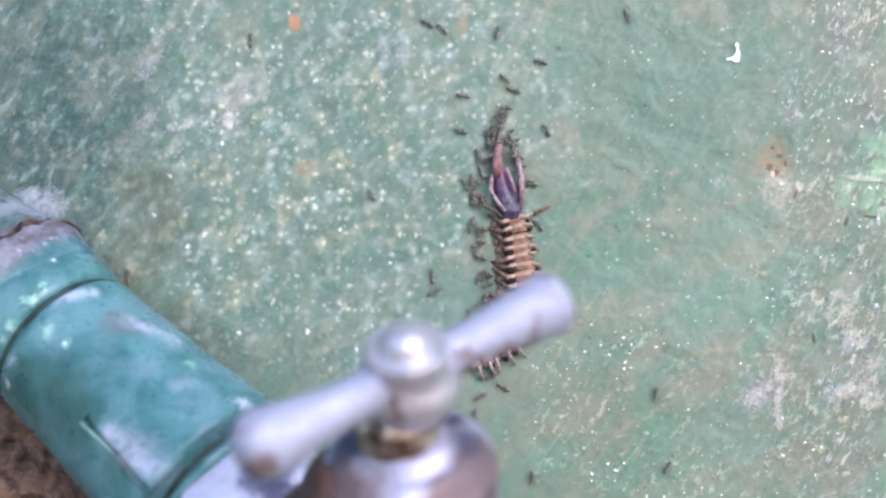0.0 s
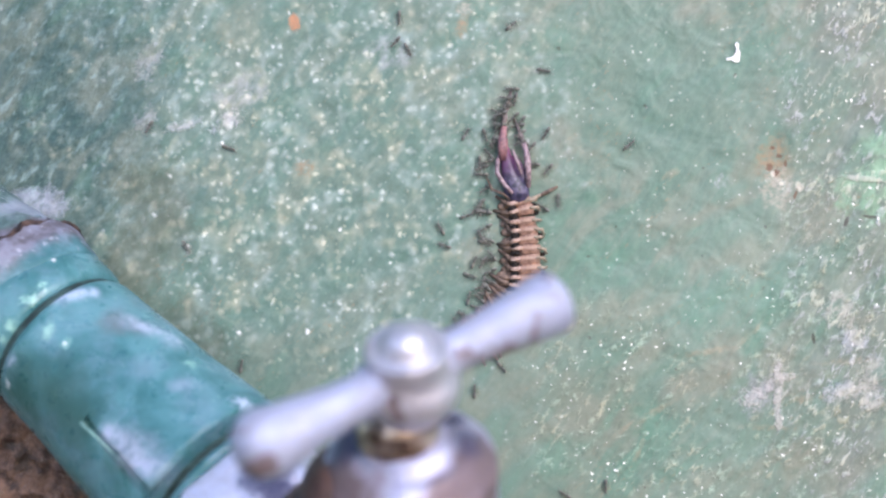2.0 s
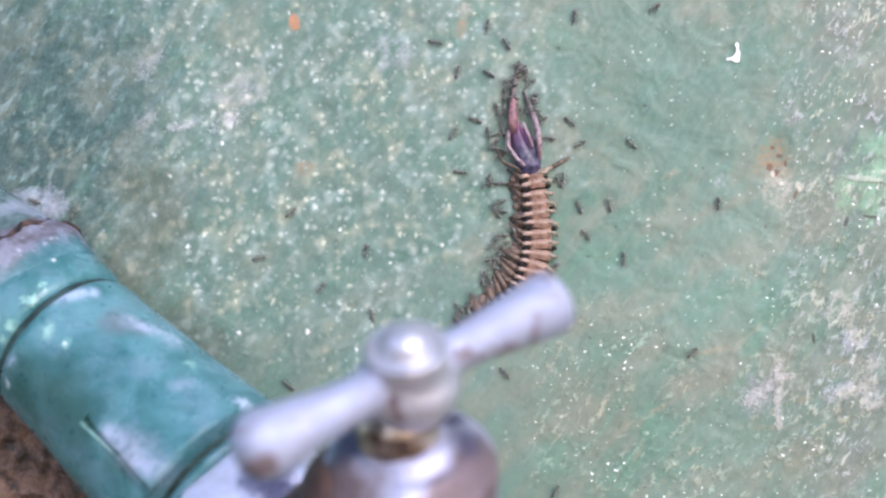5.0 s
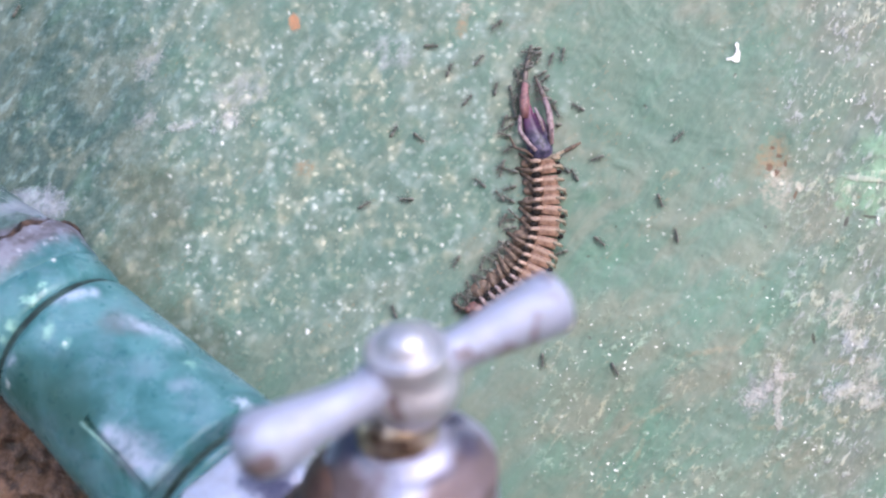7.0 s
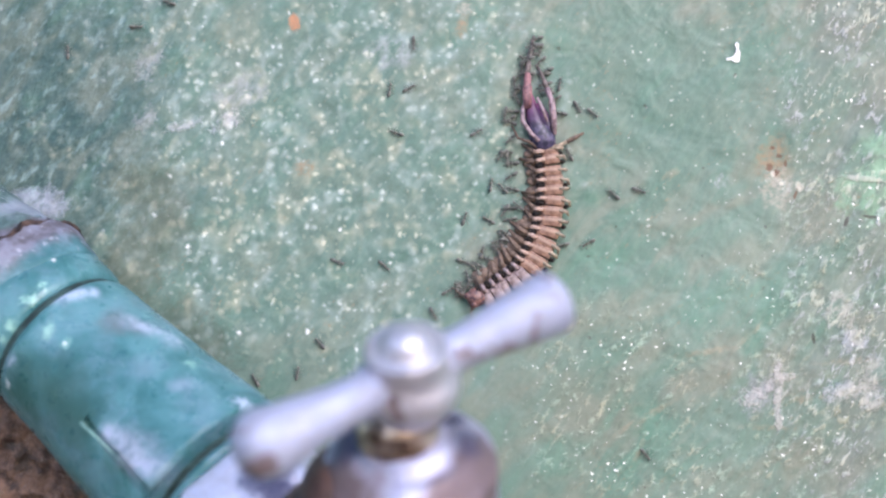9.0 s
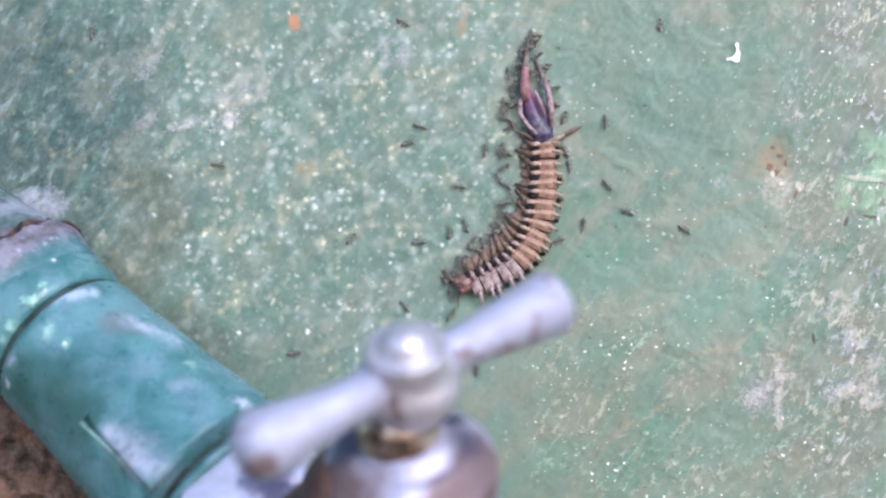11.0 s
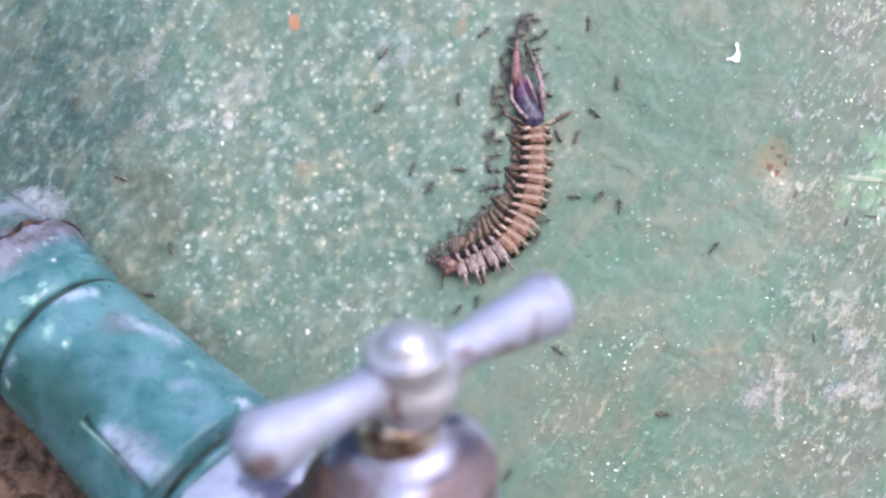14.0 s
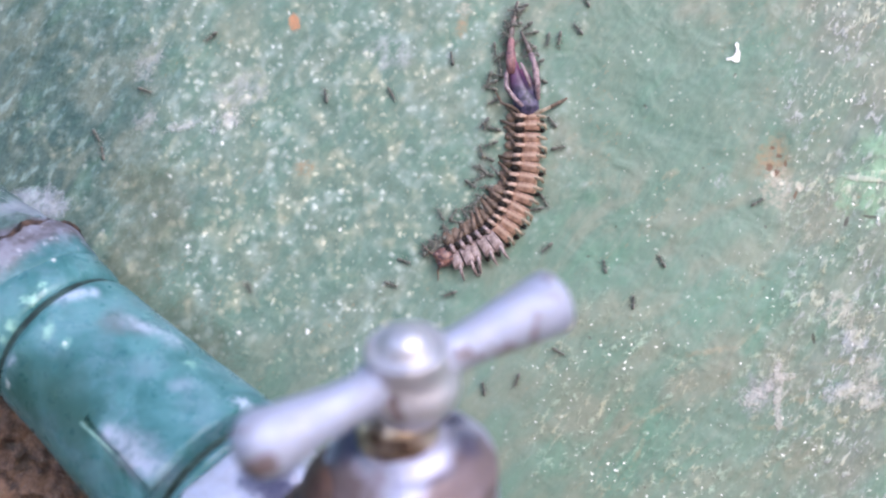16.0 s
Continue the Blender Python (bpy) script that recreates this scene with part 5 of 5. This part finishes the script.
    crawl(ants[26], [
        (0, 850, 420, 297), (0.5, 839, 442, 294), (1, 844, 431, 294), (1.5, 846, 427, 376), (2, 839, 464, 294), (2.5, 846, 432, 370), (3,
        975, 455, 450), (3.5, 997, 437, 470), (4, 1008, 410, 410), (6.5, 1062, 428, 410), (7, 1061, 427, 400), (7.5, 1040, 430, 482), (8,
        1000, 442, 550), (8.5, 882, 355, 540), (9, 865, 390, 570), (11.5, 820, 400, 610), (12, 868, 348, 570), (12.5, 871, 324, 612), (13,
        858, 285, 640), (13.5, 850, 205, 640), (14, 1021, 243, 650), (14.5, 1128, 240, 630), (15, 1117, 340, 610), (15.5, 1162, 451, 600),
        (16, 1070, 472, 620)])
    crawl(ants[27], [
        (0, 850, 420, -116), (0.5, 832, 382, -118), (1, 813, 347, -50), (1.5, 790, 402, -20), (2, 826, 382, -20), (2.5, 833, 405, -50), (3,
        845, 410, -30), (3.5, 860, 336, -102), (4, 840, 245, -160), (6.5, 857, 190, -120), (7, 877, 158, -80), (7.5, 854, 98, -40), (8, 897,
        28, 30), (8.5, 935, 22, -40), (9, 935, -45, 42), (11.5, 948, 17, 30), (12, 920, 48, 90), (12.5, 890, 50, 10), (13, 907, 35, 20),
        (13.5, 945, 40, 30), (14, 945, 35, 10), (14.5, 855, 8, 90), (15, 818, 5, 40), (15.5, 795, 22, 100), (16, 795, -45, 182)])
    crawl(ants[28], [
        (0, 840, 350, 93), (0.5, 837, 410, 94), (1, 834, 450, 176), (1.5, 836, 399, 258), (2, 847, 375, 180), (2.5, 827, 375, 170), (3, 819,
        297, 100), (3.5, 848, 226, 150), (4, 876, 131, 190), (6.5, 845, 130, 260), (7, 848, 107, 310), (7.5, 900, 47, 300), (8, 987, 122,
        290), (8.5, 1021, 83, 260), (9, 1021, -45, 260), (11.5, 1021, -45, 260), (12, 1021, -45, 260), (12.5, 1021, -45, 178), (13, 985, 15,
        220), (13.5, 960, 15, 240), (14, 960, -45, 240), (14.5, 960, -45, 158), (15, 870, 15, 80), (15.5, 870, 45, 130), (16, 970, 70, 100)])
    crawl(ants[29], [
        (0, 1040, -45, 180), (0.5, 1040, -45, 180), (1, 1040, -45, 180), (1.5, 1040, -45, 180), (2, 1040, -45, 180), (2.5, 1040, -45, 180),
        (3, 1040, -45, 180), (3.5, 1040, -45, 180), (4, 1040, -45, 107), (6.5, 975, 165, 90), (7, 975, 105, 110), (7.5, 953, 46, 190), (8,
        1013, 142, 200), (8.5, 1003, 142, 260), (9, 990, 150, 280), (11.5, 1000, 212, 300), (12, 992, 187, 382), (12.5, 1023, 92, 450), (13,
        1035, 12, 390), (13.5, 1033, 5, 420), (14, 1042, 42, 450), (14.5, 980, 90, 370), (15, 980, 77, 320), (15.5, 1040, 5, 270), (16,
        1037, 2, 240)])
    crawl(ants[30], [
        (0, -45, 200, 0), (0.5, -45, 200, 0), (1, -45, 200, 0), (1.5, -45, 200, 0), (2, -45, 200, 0), (2.5, -45, 200, 0), (3, -45, 200, 0),
        (3.5, -45, 200, 0), (4, -45, 200, -67), (6.5, 30, 20, -60), (7, 30, 20, -60), (7.5, 65, 5, -20), (8, 65, -45, 62), (8.5, 25, 10,
        60), (9, 242, 48, 0), (11.5, 388, 327, 10), (12, 322, 333, 10), (12.5, 376, 286, -40), (13, 497, 238, 0), (13.5, 603, 242, 0), (14,
        672, 190, -40), (14.5, 764, 70, -50), (15, 822, 65, -120), (15.5, 815, 58, -80), (16, 800, 104, -100)])
    crawl(ants[31], [
        (0, 840, 350, 101), (0.5, 812, 490, 120), (1, 822, 468, 170), (1.5, 828, 495, 210), (2, 787, 435, 200), (2.5, 733, 527, 270), (3,
        793, 555, 352), (3.5, 662, 567, 270), (4, 595, 577, 240), (6.5, 776, 523, 280), (7, 698, 552, 250), (7.5, 812, 470, 290), (8, 808,
        462, 320), (8.5, 766, 472, 290), (9, 793, 515, 330), (11.5, 803, 557, 300), (12, 975, 460, 310), (12.5, 932, 637, 340), (13, 950,
        628, 360), (13.5, 808, 553, 440), (14, 810, 548, 490), (14.5, 795, 522, 430), (15, 750, 545, 390), (15.5, 838, 495, 450), (16, 797,
        520, 520)])
    crawl(ants[32], [
        (0, 840, 350, 120), (0.5, 802, 415, 110), (1, 783, 387, 100), (1.5, 851, 416, 18), (2, 988, 355, 90), (2.5, 1085, 402, 150), (3,
        1032, 297, 210), (3.5, 1072, 361, 250), (4, 1074, 366, 250), (6.5, 1142, 322, 290), (7, 1200, 242, 320), (7.5, 1230, 130, 250), (8,
        1228, 113, 280), (8.5, 1228, -45, 280), (9, 1228, -45, 198), (11.5, 1161, 55, 280), (12, 1161, -45, 280), (12.5, 1161, -45, 280),
        (13, 1161, -45, 280), (13.5, 1161, -45, 280), (14, 1161, -45, 280), (14.5, 1161, -45, 280), (15, 1161, -45, 280), (15.5, 1161, -45,
        280), (16, 1161, -45, 280)])
    crawl(ants[33], [
        (0, 840, 350, -115), (0.5, 827, 322, -150), (1, 840, 318, -120), (1.5, 832, 310, -120), (2, 824, 238, -60), (2.5, 962, 238, -80),
        (3, 960, 188, -140), (3.5, 877, 124, -60), (4, 793, 75, 20), (6.5, 765, 80, 0), (7, 763, 82, 0), (7.5, 740, 95, 80), (8, 718, 155,
        20), (8.5, 724, 157, -50), (9, 724, 157, -30), (11.5, 762, 232, 20), (12, 803, 195, -60), (12.5, 727, 157, -40), (13, 735, 33, -90),
        (13.5, 797, 12, -80), (14, 680, 95, -50), (14.5, 606, 116, 10), (15, 178, 237, 40), (15.5, 175, 237, 50), (16, 172, 240, 60)])
    crawl(ants[34], [
        (0, 840, 350, 80), (0.5, 845, 379, -1), (1, 957, 378, -83), (1.5, 843, 375, -83), (2, 854, 373, -1), (2.5, 975, 375, -20), (3, 975,
        392, -100), (3.5, 990, 405, -90), (4, 1033, 374, -130), (6.5, 1012, 360, -80), (7, 1017, 310, -120), (7.5, 1062, 330, -120), (8,
        1073, 336, -130), (8.5, 1077, 345, -130), (9, 1042, 430, -210), (11.5, 1027, 392, -292), (12, 980, 360, -360), (12.5, 990, 240,
        -278), (13, 968, 352, -360), (13.5, 965, 345, -278), (14, 952, 418, -240), (14.5, 963, 365, -300), (15, 897, 495, -240), (15.5, 943,
        457, -180), (16, 780, 380, -120)])
    crawl(ants[35], [
        (0, 190, 700, 135), (0.5, 176, 714, 217), (1, 178, 687, 135), (1.5, 172, 737, 53), (2, 230, 709, -29), (2.5, 296, 543, 20), (3, 343,
        578, 40), (3.5, 385, 577, 20), (4, 428, 540, -30), (6.5, 516, 378, 20), (7, 645, 363, -30), (7.5, 687, 392, -70), (8, 655, 435,
        -40), (8.5, 606, 462, -30), (9, 597, 463, 20), (11.5, 645, 405, -60), (12, 730, 393, 22), (12.5, 769, 500, 104), (13, 760, 490,
        150), (13.5, 750, 462, 180), (14, 845, 533, 100), (14.5, 880, 500, 110), (15, 745, 505, 50), (15.5, 745, 510, -10), (16, 692, 503,
        20)])
    crawl(ants[36], [
        (0, 1000, 930, 0), (0.5, 1000, 930, 0), (1, 1000, 930, -82), (1.5, 1007, 875, -150), (2, 1007, 930, -150), (2.5, 1007, 930, -150),
        (3, 1007, 930, -150), (3.5, 1007, 930, -150), (4, 1007, 930, -150), (6.5, 1007, 930, -150), (7, 1007, 930, -150), (7.5, 1007, 930,
        -150), (8, 1007, 930, -150), (8.5, 1007, 930, -150), (9, 1007, 930, -150), (11.5, 1007, 930, -150), (12, 1007, 930, -150), (12.5,
        1007, 930, -68), (13, 1050, 872, -90), (13.5, 1095, 781, -40), (14, 1173, 733, 0), (14.5, 1205, 686, -80), (15, 1170, 625, -100),
        (15.5, 1097, 562, -140), (16, 1120, 535, -90)])


motions()
